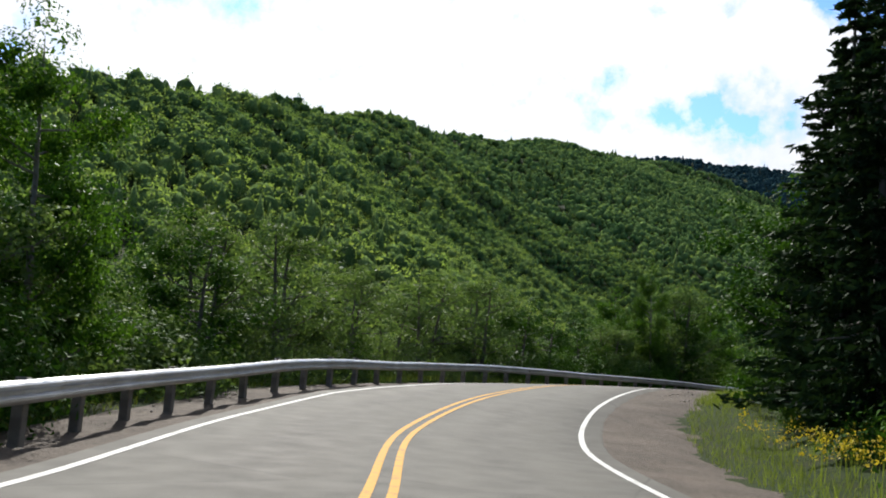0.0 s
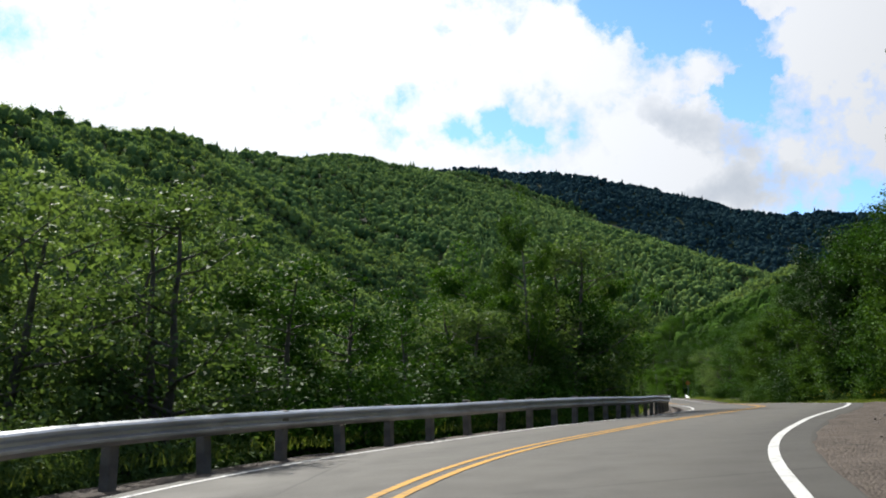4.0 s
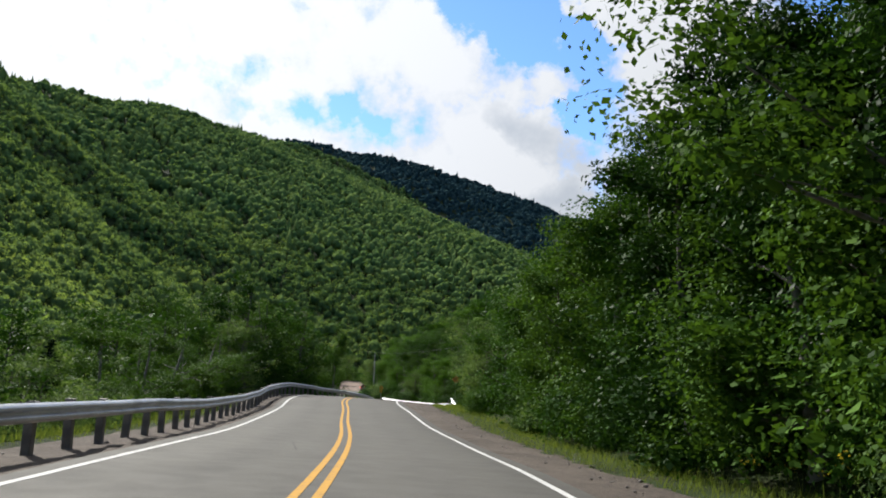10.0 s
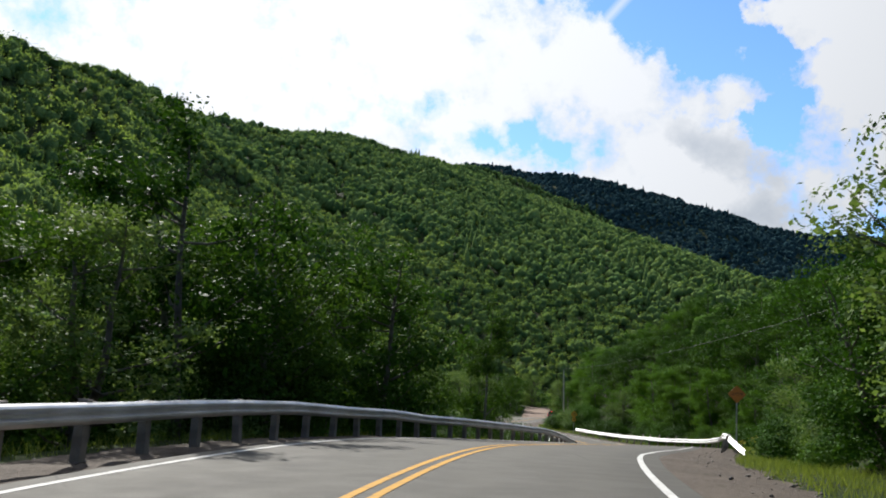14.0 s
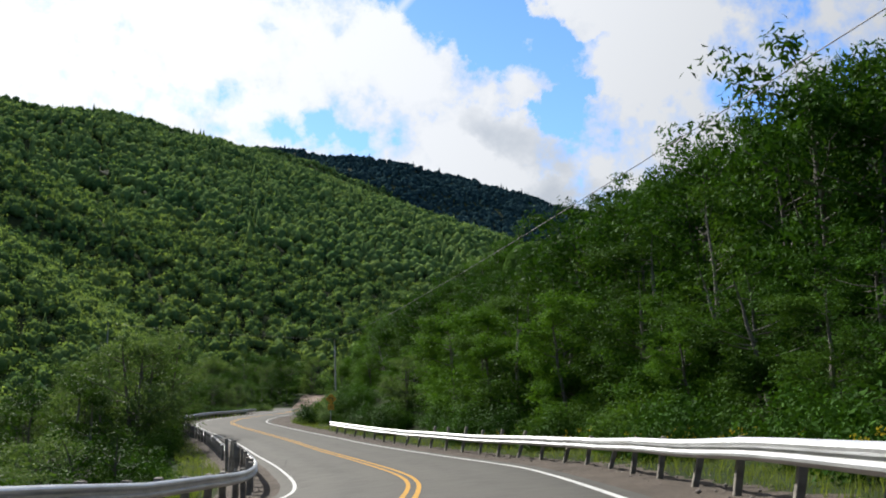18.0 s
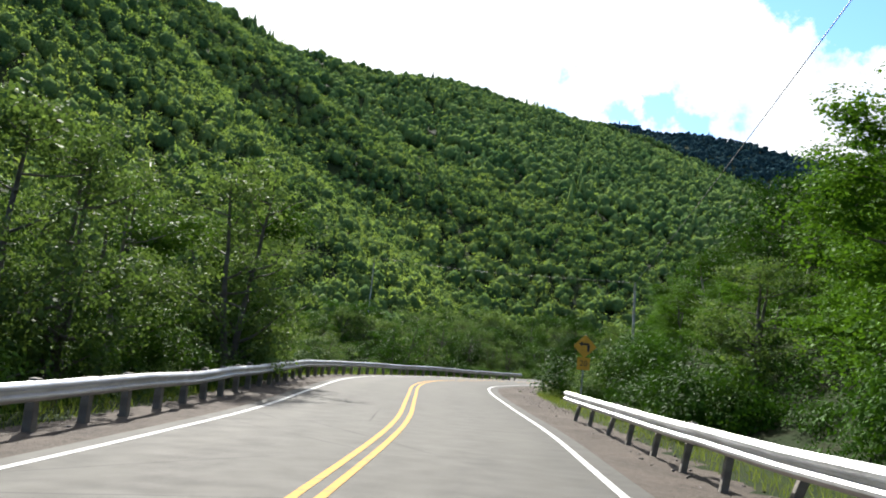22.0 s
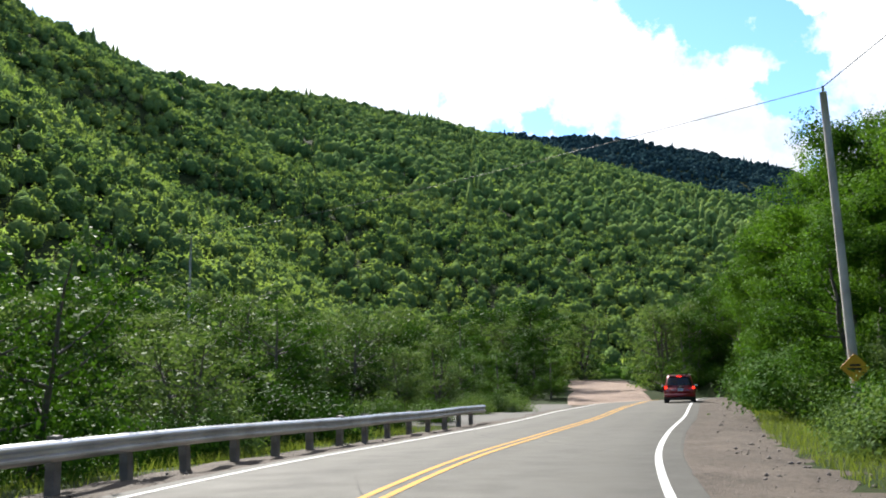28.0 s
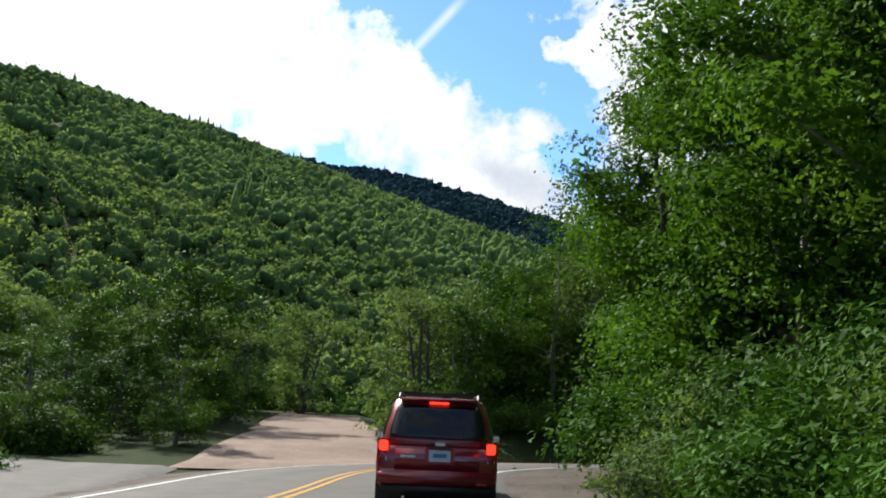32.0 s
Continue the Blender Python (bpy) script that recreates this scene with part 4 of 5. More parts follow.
def clump_forest(name, pts, size, level, sprays, leaf, core, mat, label, seed):
    """Far woods as one object: a lumpy crown for each tree, ragged with leaf sprays."""
    rnd = np.random.RandomState(seed)
    n = len(pts)
    sc = size * rnd.uniform(0.55, 1.45, n)
    shapes = crown_shapes(seed + 200, 8, level)
    kind, turn = rnd.randint(0, 7, n), rnd.uniform(0, 6.28, n)
    grove_of = wave(pts[:, 0], pts[:, 1], 70, 14) + 0.7 * wave(pts[:, 0], pts[:, 1], 23, 15)
    kind[(grove_of > 0.7) & (rnd.rand(n) < 0.35)] = 7
    sc *= 1 + 0.15 * wave(pts[:, 0], pts[:, 1], 45, 16)
    mid = pts + np.array([0, 0, 1.0]) * ((0.35 + 0.55 * rnd.rand(n)) * sc)[:, None]
    verts, faces, at = [], [], 0
    for k, (v, f) in enumerate(shapes):
        m = np.nonzero(kind == k)[0]
        c, s = np.cos(turn[m])[:, None], np.sin(turn[m])[:, None]
        p = np.stack([v[None, :, 0] * c - v[None, :, 1] * s, v[None, :, 0] * s + v[None, :, 1] * c, np.repeat(v[None, :, 2], len(m), 0)], 2)
        verts.append((p * sc[m][:, None, None] + mid[m][:, None]).reshape(-1, 3))
        faces.append((f[None] + (at + np.arange(len(m)) * len(v))[:, None, None]).reshape(-1, 3))
        at += len(m) * len(v)
    solid = sum(len(f) for f in faces)
    if sprays:
        which = np.repeat(np.arange(n), sprays)
        off = unit(rnd.normal(size=(len(which), 3)) + np.array([0, 0, 0.35])) * rnd.uniform(0.70, 1.16, (len(which), 1)) * np.array([1, 1, 1.15])
        off *= np.where(kind[which] == 7, 0.55, 1.0)[:, None]
        cen = mid[which] + off * sc[which][:, None]
        v, _ = leaf_quads(cen, unit(off) * 0.6, 1.0, rnd, 0.8, 0.75)
        v = cen.repeat(4, 0) + (v - cen.repeat(4, 0)) * (leaf * sc[which] / size).repeat(4)[:, None]
        v = v.reshape(-1, 4, 3)[:, :3].reshape(-1, 3)
        verts.append(v)
        faces.append(np.arange(len(v)).reshape(-1, 3) + at)
    ob = mesh_object(name, np.vstack(verts), np.vstack(faces), [core, mat])
    flags = np.zeros(len(ob.data.polygons), np.int32)
    flags[solid:] = 1
    ob.data.polygons.foreach_set("material_index", flags)
    ob.data.polygons.foreach_set("use_smooth", flags == 0)
    return tagged(ob, label, "forest", kind="stuff")


def scatter(x0, x1, y0, y1, step, seed, keep):
    rnd = np.random.RandomState(seed)
    gx, gy = np.meshgrid(np.arange(x0, x1, step), np.arange(y0, y1, step))
    x = gx.ravel() + rnd.uniform(-0.75, 0.75, gx.size) * step
    y = gy.ravel() + rnd.uniform(-0.75, 0.75, gy.size) * step
    m = keep(x, y)
    x, y = x[m], y[m]
    return np.stack([x, y, terrain(x, y)], 1)


def in_view(x, y):
    """The side of the hills that faces the road."""
    ahead = y + 40
    return (ahead > 0) & (x > -1.35 * ahead - 20) & (x < 1.0 * ahead + 40)


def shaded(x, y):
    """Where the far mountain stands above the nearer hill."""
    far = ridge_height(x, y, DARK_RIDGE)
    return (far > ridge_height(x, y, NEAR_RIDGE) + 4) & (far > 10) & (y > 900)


def tier(lo, hi):
    def keep(x, y):
        lat, _, axis = road_frame(x, y)
        d = np.minimum(np.abs(lat), np.abs(axis))
        reach = np.maximum(d, y - 400.0)
        hill = (ridge_height(x, y, NEAR_RIDGE) > -30) | (x > -40)
        return ((d > 21) | (y > 408)) & (reach > lo) & (reach <= hi) & in_view(x, y) & hill & (y < 1760) & ~shaded(x, y)
    return keep


near_pts = scatter(-110, 140, -20, 500, 3.3, 1, lambda x, y: tier(26, 95)(x, y) & ((x > 5) | (y > 408) & (x > -12)))
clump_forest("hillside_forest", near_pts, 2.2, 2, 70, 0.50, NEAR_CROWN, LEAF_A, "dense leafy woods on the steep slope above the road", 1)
# this slope takes the pale hill greens too, its brightness is in the colour
west_pts = scatter(-150, 5, -20, 530, 2.8, 6, lambda x, y: tier(33, 125)(x, y) & ((x <= -12) | (y <= 408)))
clump_forest("hillside_forest", west_pts, 1.65, 1, 60, 0.50, FAR_CROWN, FAR_LEAF, "leafy woods on the slope across the valley, coloured pale for sun and haze", 5)
mid_pts = scatter(-330, 330, -20, 760, 4.3, 2, lambda x, y: tier(95, 330)(x, y) & ~tier(95, 125)(x, y) | tier(95, 125)(x, y) & ((x > 5) | (y > 408) & (x > -12)))
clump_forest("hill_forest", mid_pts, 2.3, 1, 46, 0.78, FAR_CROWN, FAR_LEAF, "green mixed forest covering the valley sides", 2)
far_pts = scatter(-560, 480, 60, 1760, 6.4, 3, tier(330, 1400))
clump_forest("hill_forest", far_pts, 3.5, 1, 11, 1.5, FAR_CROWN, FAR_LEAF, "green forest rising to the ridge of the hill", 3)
# forest whose cloud shade is only a darker colour, nothing casts it
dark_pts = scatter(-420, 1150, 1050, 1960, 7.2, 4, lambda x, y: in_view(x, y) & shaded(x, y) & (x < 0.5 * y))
clump_forest("mountain_forest", dark_pts - np.array([0, 0, 3.2]), 4.9, 1, 0, 1.0, DARK_CROWN, DARK_CROWN, "forest on the far mountain, cloud shade put into its dark colour", 4)


# ---- roadside shrubs, grass and flowers ----
def shrubs(s0, s1, lat0, lat1, count, size, kinds, group, seed):
    rnd = np.random.RandomState(seed)
    for _ in range(count):
        s, lat = rnd.uniform(s0, s1), rnd.uniform(lat0, lat1)
        p = on_road(s, lat)
        if abs(road_frame(np.array([p.x]), np.array([p.y]))[0][0]) < min(abs(lat0), abs(lat1)) - 0.4:
            continue
        k = kinds[rnd.randint(0, len(kinds))]
        z = float(terrain([p.x], [p.y])[0]) - 0.12
        word = ("silvery green willow shrub", "dark green alder bush", "low light green bush", "leafy green bush")[k]
        plant("shrub", f"shrub{k}", (p.x, p.y, z), rnd.uniform(0, 6.28), rnd.uniform(*size), f"{word} at the roadside", "shrub", group, rnd.uniform(0.9, 1.3))


BANK_L, BANK_R = "shrubs below the guardrail", "shrubs at the foot of the slope"
shrubs(50, 134, -8.6, -7.0, 24, (0.9, 1.4), (0, 0, 1, 3), BANK_L, 31)
shrubs(128, 245, -9.5, -7.0, 22, (0.7, 1.2), (0, 1, 2, 3), BANK_L, 32)
shrubs(245, 412, -9.5, -6.9, 34, (0.6, 1.1), (0, 1, 2, 3), BANK_L, 33)
shrubs(55, 130, 8.0, 10.5, 26, (0.7, 1.2), (0, 1, 2, 3), BANK_R, 34)
shrubs(130, 245, 8.2, 10.5, 40, (0.8, 1.3), (0, 1, 2, 3), BANK_R, 35)
shrubs(245, 335, 7.8, 10.5, 36, (0.8, 1.2), (0, 1, 1, 3), BANK_R, 36)
shrubs(335, 395, 7.8, 11.5, 40, (0.8, 1.2), (0, 0, 1, 3), BANK_R, 37)
shrubs(392, 425, 7.2, 10.5, 34, (0.8, 1.3), (0, 1, 1, 3), BANK_R, 38)


def undergrowth(bands, per, leaf, mat, label, seed):
    """The thicket between the trees, as one object of leaves."""
    rnd = np.random.RandomState(seed)
    pts = []
    for s0, s1, l0, l1, count in bands:
        s, lat = rnd.uniform(s0, s1, count), rnd.uniform(l0, l1, count)
        c = np.stack([np.interp(s, LINE_S, LINE[:, i]) for i in range(2)], 1)
        r = np.stack([np.interp(s, LINE_S, LINE_R[:, i]) for i in range(2)], 1)
        pts.append(c + r * lat[:, None])
    p = np.vstack(pts)
    p = p[np.abs(road_frame(p[:, 0], p[:, 1])[0]) > 7.6]
    z = terrain(p[:, 0], p[:, 1])
    size = rnd.uniform(0.6, 1.25, len(p))
    which = np.repeat(np.arange(len(p)), per)
    off = unit(rnd.normal(size=(len(which), 3))) * rnd.uniform(0.3, 1.0, (len(which), 1)) * np.array([1.15, 1.15, 0.95])
    off[:, 2] = np.abs(off[:, 2]) * 1.25
    cen = np.c_[p, z][which] + off * size[which][:, None]
    v, f = as_triangles(leaf_quads(cen, unit(off), leaf, rnd, 0.8))
    tagged(mesh_object("undergrowth", v, f, mat), label, "undergrowth", kind="stuff")


undergrowth([(55, 425, 9.0, 13, 480), (125, 200, 8.8, 12, 130)], 520, 0.13, LEAF_A, "thick leafy undergrowth at the foot of the slope", 40)
undergrowth([(55, 425, 13, 24, 620), (55, 425, -16, -8.8, 420)], 270, 0.17, LEAF_A, "thick leafy undergrowth between the trees", 41)


def blades(name, bands, height, wide, mat, label, seed, droop=0.35):
    """Grass or stalks as one object: bent triangles in bands (s0, s1, lat0, lat1, count)."""
    rnd = np.random.RandomState(seed)
    pts = []
    for s0, s1, l0, l1, count in bands:
        s, lat = rnd.uniform(s0, s1, count), rnd.uniform(l0, l1, count)
        c = np.stack([np.interp(s, LINE_S, LINE[:, i]) for i in range(2)], 1)
        r = np.stack([np.interp(s, LINE_S, LINE_R[:, i]) for i in range(2)], 1)
        pts.append(c + r * lat[:, None])
    p = np.vstack(pts)
    far = (np.abs(road_frame(p[:, 0], p[:, 1])[0]) > 5.2) & ~((p[:, 0] > -2.0) & (p[:, 0] < 11) & (p[:, 1] > 329))
    p = p[far]
    n = len(p)
    z = terrain(p[:, 0], p[:, 1])
    z = np.maximum(z, np.interp(p[:, 1], LINE[:, 1][LINE[:, 1] < 360], LINE[:, 2][LINE[:, 1] < 360]) - 0.28)
    base = np.c_[p, z - 0.03]
    h = rnd.uniform(*height, n)[:, None]
    a = rnd.uniform(0, 2 * math.pi, n)
    side = np.stack([np.cos(a), np.sin(a), 0 * a], 1) * wide
    lean = np.c_[rnd.normal(0, droop, (n, 2)), np.ones(n)]
    tip = base + lean * h
    v = np.stack([base - side, base + side, tip], 1).reshape(-1, 3)
    tagged(mesh_object(name, v, np.arange(3 * n).reshape(n, 3), mat), label, name.replace("_", " "), kind="stuff")
    return tip


blades("grass", [(55, 440, 5.9, 8.6, 36000), (95, 165, 5.8, 8.0, 14000), (130, 240, 7.0, 9.5, 12000), (50, 235, -7.4, -5.9, 9000), (235, 425, -7.4, -5.7, 12000), (365, 412, 6.0, 9.0, 5000)], (0.10, 0.36), 0.010, GRASS, "long green roadside grass beside the gravel shoulder", 51)
tips = blades("goldenrod", [(50, 85, 7.0, 10.5, 700), (128, 175, 7.2, 9.5, 150), (262, 300, 6.6, 9.0, 110)], (0.5, 0.95), 0.012, GRASS, "green goldenrod stalks in the verge", 52, 0.2)
rnd = np.random.RandomState(53)
which = np.repeat(np.arange(len(tips)), 8)
cen = tips[which] + rnd.normal(0, 1, (len(which), 3)) * np.array([0.06, 0.06, 0.05])
v, f = leaf_quads(cen, np.zeros((len(cen), 3)), 0.05, rnd, 0.8)
tagged(mesh_object("goldenrod_flowers", v, f, GOLD), "yellow goldenrod flower heads in the verge", "flowers", kind="stuff")


def stones(name, bands, size, mat, label, seed):
    """Loose stones as one object of small irregular lumps."""
    rnd = np.random.RandomState(seed)
    oct_v = np.array([(1, 0, 0), (0, 1, 0), (-1, 0, 0), (0, -1, 0), (0, 0, 0.8), (0, 0, -0.6)], float)
    oct_f = np.array([(0, 1, 4), (1, 2, 4), (2, 3, 4), (3, 0, 4), (1, 0, 5), (2, 1, 5), (3, 2, 5), (0, 3, 5)])
    vs, fs, n = [], [], 0
    for s0, s1, l0, l1, count in bands:
        for _ in range(count):
            s, lat = rnd.uniform(s0, s1), rnd.uniform(l0, l1)
            p = on_road(s, lat)
            q = size[0] + (size[1] - size[0]) * rnd.rand() ** 3
            vs.append(oct_v * q * rnd.uniform(0.6, 1.3, (6, 3)) + np.array([p.x, p.y, p.z - 0.05 - 0.08 * max(0, (abs(lat) - 4.5) / 1.2) + q * 0.2]))
            fs.append(oct_f + n)
            n += 6
    tagged(mesh_object(name, np.vstack(vs), np.vstack(fs), mat), label, "stones", kind="stuff")


STONE = paint("shoulder_stone", (0.15, 0.13, 0.115), 0.35, 0.9, 0, 8.0, 50.0, 0.5)
stones("loose_stones", [(95, 160, 4.6, 6.6, 2200), (160, 412, 4.6, 6.4, 2600), (60, 412, -5.6, -4.4, 700)], (0.010, 0.06), STONE, "loose grey and brown stones on the gravel shoulder", 54)


# ---- guardrails ----
def prism(points, thick_y0, thick_y1):
    """A bmesh prism: outline (x, z) pushed from y0 to y1."""
    bm = bmesh.new()
    a = [bm.verts.new((x, thick_y0, z)) for x, z in points]
    b = [bm.verts.new((x, thick_y1, z)) for x, z in points]
    bm.faces.new(a)
    bm.faces.new(b[::-1])
    for i in range(len(a)):
        bm.faces.new((a[i], b[i], b[(i + 1) % len(a)], a[(i + 1) % len(a)]))
    bmesh.ops.recalc_face_normals(bm, faces=bm.faces)
    return bm


W_BEAM = [(0.0, 0.155), (0.055, 0.125), (0.08, 0.095), (0.08, 0.06), (0.02, 0.02), (0.02, -0.02), (0.08, -0.06), (0.08, -0.095), (0.055, -0.125), (0.0, -0.155)]


def guardrail(name, s0, s1, lat, top, side, label, seed, post_gap=2.0, over=0.02, lean=0.0, ends=True):
    """A steel beam in lapped panels on wooden posts; side: +1 where the beam faces right. top: height over the road."""
    rnd = np.random.RandomState(seed)
    root = tagged(new(name), label, "guardrail", "guardrails")
    n = max(1, round((s1 - s0) / 4.0))
    step = (s1 - s0) / n
    dip = rnd.normal(0, 0.018, n + 1)
    for k in range(n):
        at = np.linspace(s0 + k * step, s0 + (k + 1) * step + 0.12, 5)
        rows = []
        for i, s in enumerate(at):
            z = top - 0.155 + dip[k] + (dip[k + 1] - dip[k]) * i / 4
            l = lat
            if ends and s < s0 + 7.0:
                z -= 0.60 * max(0, 1 - (s - s0) / 4.0) ** 1.6
                l += -side * 1.25 * (1 - (s - s0) / 7.0) ** 2
            back = [(x - 0.006, zz) for x, zz in W_BEAM[::-1]]
            rows.append([on_road(s, l + side * (x + 0.002 * (k % 2)), z + zz) for x, zz in W_BEAM + back])
        m = len(rows[0])
        verts = [tuple(p) for row in rows for p in row]
        faces = [(i * m + j, i * m + (j + 1) % m, (i + 1) * m + (j + 1) % m, (i + 1) * m + j) for i in range(4) for j in range(m)]
        faces += [tuple(range(m))[::-1], tuple(range(4 * m, 5 * m))]
        mesh_object("beam", verts, faces, GALV, root)
    for s in np.arange(s0 + 1.0, s1 - 0.2, post_gap):
        p = on_road(s, lat - side * 0.11)
        low = 1.3
        bm = bmesh.new()
        bmesh.ops.create_cube(bm, size=1.0, matrix=Matrix.Diagonal((0.11 if lean else 0.15, 0.13 if lean else 0.19, top + over + low, 1)))
        bmesh.ops.bevel(bm, geom=bm.edges[:], offset=0.012, segments=1, affect="EDGES")
        ob = part("post", bm, POST_WOOD, root)
        tall = rnd.uniform(-0.05, 0.03) + (rnd.uniform(0.2, 0.38) if lean and 223 < p.y < 239 else 0)
        mid = p + Vector((0, 0, (top + over - low) / 2 + tall))
        ob.matrix_world = Matrix.Translation(mid) @ Matrix.Rotation(radians(heading(s)), 4, "Z") @ Matrix.Rotation(radians(-side * lean * rnd.uniform(0.3, 1.3) + rnd.normal(0, 1.5)), 4, "Y") @ Matrix.Rotation(radians(rnd.normal(0, 2)), 4, "X")
    return root


def s_at(y):
    """The length along the road where it passes y."""
    k = LINE[:, 1] < 364
    return float(np.interp(y, LINE[k, 1], LINE_S[k]))


guardrail("guardrail", s_at(-30), s_at(237), -4.63, 0.78, 1, "long dull steel guardrail on dark wooden posts", 61, 2.0, ends=False)
guardrail("guardrail", s_at(237.5), s_at(331), -5.03, 0.70, 1, "dull steel guardrail on wooden posts along the bend", 62, 2.0, ends=False)
guardrail("guardrail", s_at(186.2), s_at(260), 4.91, 0.76, -1, "bright galvanised guardrail with leaning grey wooden posts", 63, 2.6, 0.0, 15.0)


# tall posts left standing behind the beam where the two rails meet
for k, y in enumerate((228.6, 229.7, 230.7, 232.0)):
    s = s_at(y)
    bm = bmesh.new()
    bmesh.ops.create_cube(bm, size=1.0, matrix=Matrix.Diagonal((0.15, 0.18, 2.3, 1)))
    bmesh.ops.bevel(bm, geom=bm.edges[:], offset=0.015, segments=1, affect="EDGES")
    me = bpy.data.meshes.new("marker_post")
    bm.to_mesh(me)
    bm.free()
    me.materials.append(POST_WOOD)
    ob = tagged(new("marker_post", me), "tall dark weathered wooden post behind the guardrail", "post", "tall posts")
    ob.matrix_world = Matrix.Translation(on_road(s, -5.15 - 0.08 * k, 0.12 + 0.06 * (k % 2))) @ Matrix.Rotation(radians(heading(s)), 4, "Z") @ Matrix.Rotation(radians((-3, 2, 4, -2)[k]), 4, "Y")


# ---- signs, pole and wires ----
SIGN_YELLOW = paint("sign_yellow", (0.62, 0.32, 0.015), 0.12, 0.55, 0, 4.0, 40.0, 0.0)
SIGN_BLACK = paint("sign_black", (0.015, 0.014, 0.013), 0.2, 0.6, 0, 5.0, 40.0, 0.0)
SIGN_BACK = paint("sign_post_steel", (0.32, 0.33, 0.33), 0.2, 0.5, 0.6, 3.0, 40.0, 0.1)


def writing(text, size, depth=0.002):
    """Letters as a bmesh in the x-z plane, facing -y, centred."""
    curve = bpy.data.curves.new("letters", "FONT")
    curve.body, curve.size, curve.extrude, curve.align_x, curve.align_y = text, size, depth, "CENTER", "CENTER"
    ob = bpy.data.objects.new("letters", curve)
    scene.collection.objects.link(ob)
    bpy.context.view_layer.update()
    me = bpy.data.meshes.new_from_object(ob.evaluated_get(bpy.context.evaluated_depsgraph_get()))
    bpy.data.objects.remove(ob)
    bm = bmesh.new()
    bm.from_mesh(me)
    bpy.data.meshes.remove(me)
    bmesh.ops.transform(bm, matrix=Matrix.Rotation(radians(90), 4, "X"), verts=bm.verts)
    return bm


def moved(bm, x, y, z):
    bmesh.ops.translate(bm, vec=(x, y, z), verts=bm.verts)
    return bm


def diamond(half, r=0.06):
    """The rounded outline of a diamond sign."""
    out = []
    for k in range(4):
        a = math.pi / 2 * k
        c = ((half - r * 1.4) * math.cos(a), (half - r * 1.4) * math.sin(a))
        for t in (-40, -20, 0, 20, 40):
            b = a + radians(t)
            out.append((c[0] + r * math.cos(b), c[1] + r * math.sin(b)))
    return out


def sign_root(name, place, turn, label):
    root = tagged(new(name), label, "road sign", "road signs")
    root.matrix_world = pose(*place, 0, 0, turn)
    return root


def sign_post(root, low, high, lean=0.0):
    bm = bmesh.new()
    bmesh.ops.create_cube(bm, size=1.0, matrix=Matrix.Translation((0, 0.045, (low + high) / 2)) @ Matrix.Diagonal((0.06, 0.045, high - low, 1)))
    bmesh.ops.bevel(bm, geom=bm.edges[:], offset=0.008, segments=1, affect="EDGES")
    part("post", bm, SIGN_BACK, root, "galvanised steel sign post")


def turn_sign():
    root = sign_root("curve_sign", (17.3, 267.6, float(terrain([17.3], [267.6])[0])), 6.0, "yellow diamond turn sign with bent black arrow and tab")
    z = -1.75 - root.location.z
    sign_post(root, -0.4, z + 0.45)
    part("panel", moved(prism(diamond(0.45), -0.004, 0.012), 0, 0, z), SIGN_YELLOW, root)
    bm = prism([(0.85 * a, 0.85 * b) for a, b in [(-0.30, 0.10), (-0.14, 0.21), (-0.14, 0.145), (0.10, 0.145), (0.17, 0.11), (0.19, 0.04), (0.19, -0.22), (0.09, -0.22), (0.09, 0.02), (0.07, 0.055), (-0.14, 0.055), (-0.14, -0.01)]], -0.009, -0.005)
    part("arrow", moved(bm, 0.02, 0, z), SIGN_BLACK, root, "black turn arrow")
    part("speed_tab", moved(prism([(-0.24, -0.24), (0.24, -0.24), (0.24, 0.24), (-0.24, 0.24)], -0.004, 0.012), 0, 0, z - 0.66), SIGN_YELLOW, root, "square yellow speed tab")
    part("digits", moved(writing("20", 0.30), 0, -0.008, z - 0.66), SIGN_BLACK, root, "black number 20")


def slow_sign():
    x, y = 21.6, 187.0
    g = float(terrain([x], [y])[0])
    root = sign_root("slow_sign", (x, y, g), -4.0, "orange diamond sign reading SLOW on a thin post")
    z = 0.99 - g
    sign_post(root, -0.4, z + 0.3)
    part("panel", moved(prism(diamond(0.42), -0.004, 0.012), 0, 0, z), paint("sign_orange", (0.50, 0.17, 0.02), 0.15, 0.6, 0, 4.0, 40.0, 0.0), root)
    part("letters", moved(writing("SLOW", 0.20), 0, -0.008, z), SIGN_BLACK, root, "black letters SLOW")


turn_sign()
slow_sign()


def pole(x, y, top, lean_x, label):
    root = tagged(new("utility_pole"), label, "utility pole", "utility poles")
    g = float(terrain([x], [y])[0])
    u = np.linspace(0, 1, 9)
    h = top - g + 0.8
    v, f = tube(np.stack([x + lean_x * u, y + 0 * u, g - 0.8 + h * u], 1), 0.155 - 0.05 * u, 12)
    mesh_object("pole", v, f, POLE_WOOD, root, smooth=True)
    v, f = tube([(x + lean_x, y, top), (x + lean_x, y, top + 0.12), (x + lean_x, y, top + 0.2)], [0.03, 0.05, 0.03], 8)
    mesh_object("insulator", v, f, SIGN_BACK, root, "small grey insulator", True)
    return root, Vector((x + lean_x, y, top + 0.16))


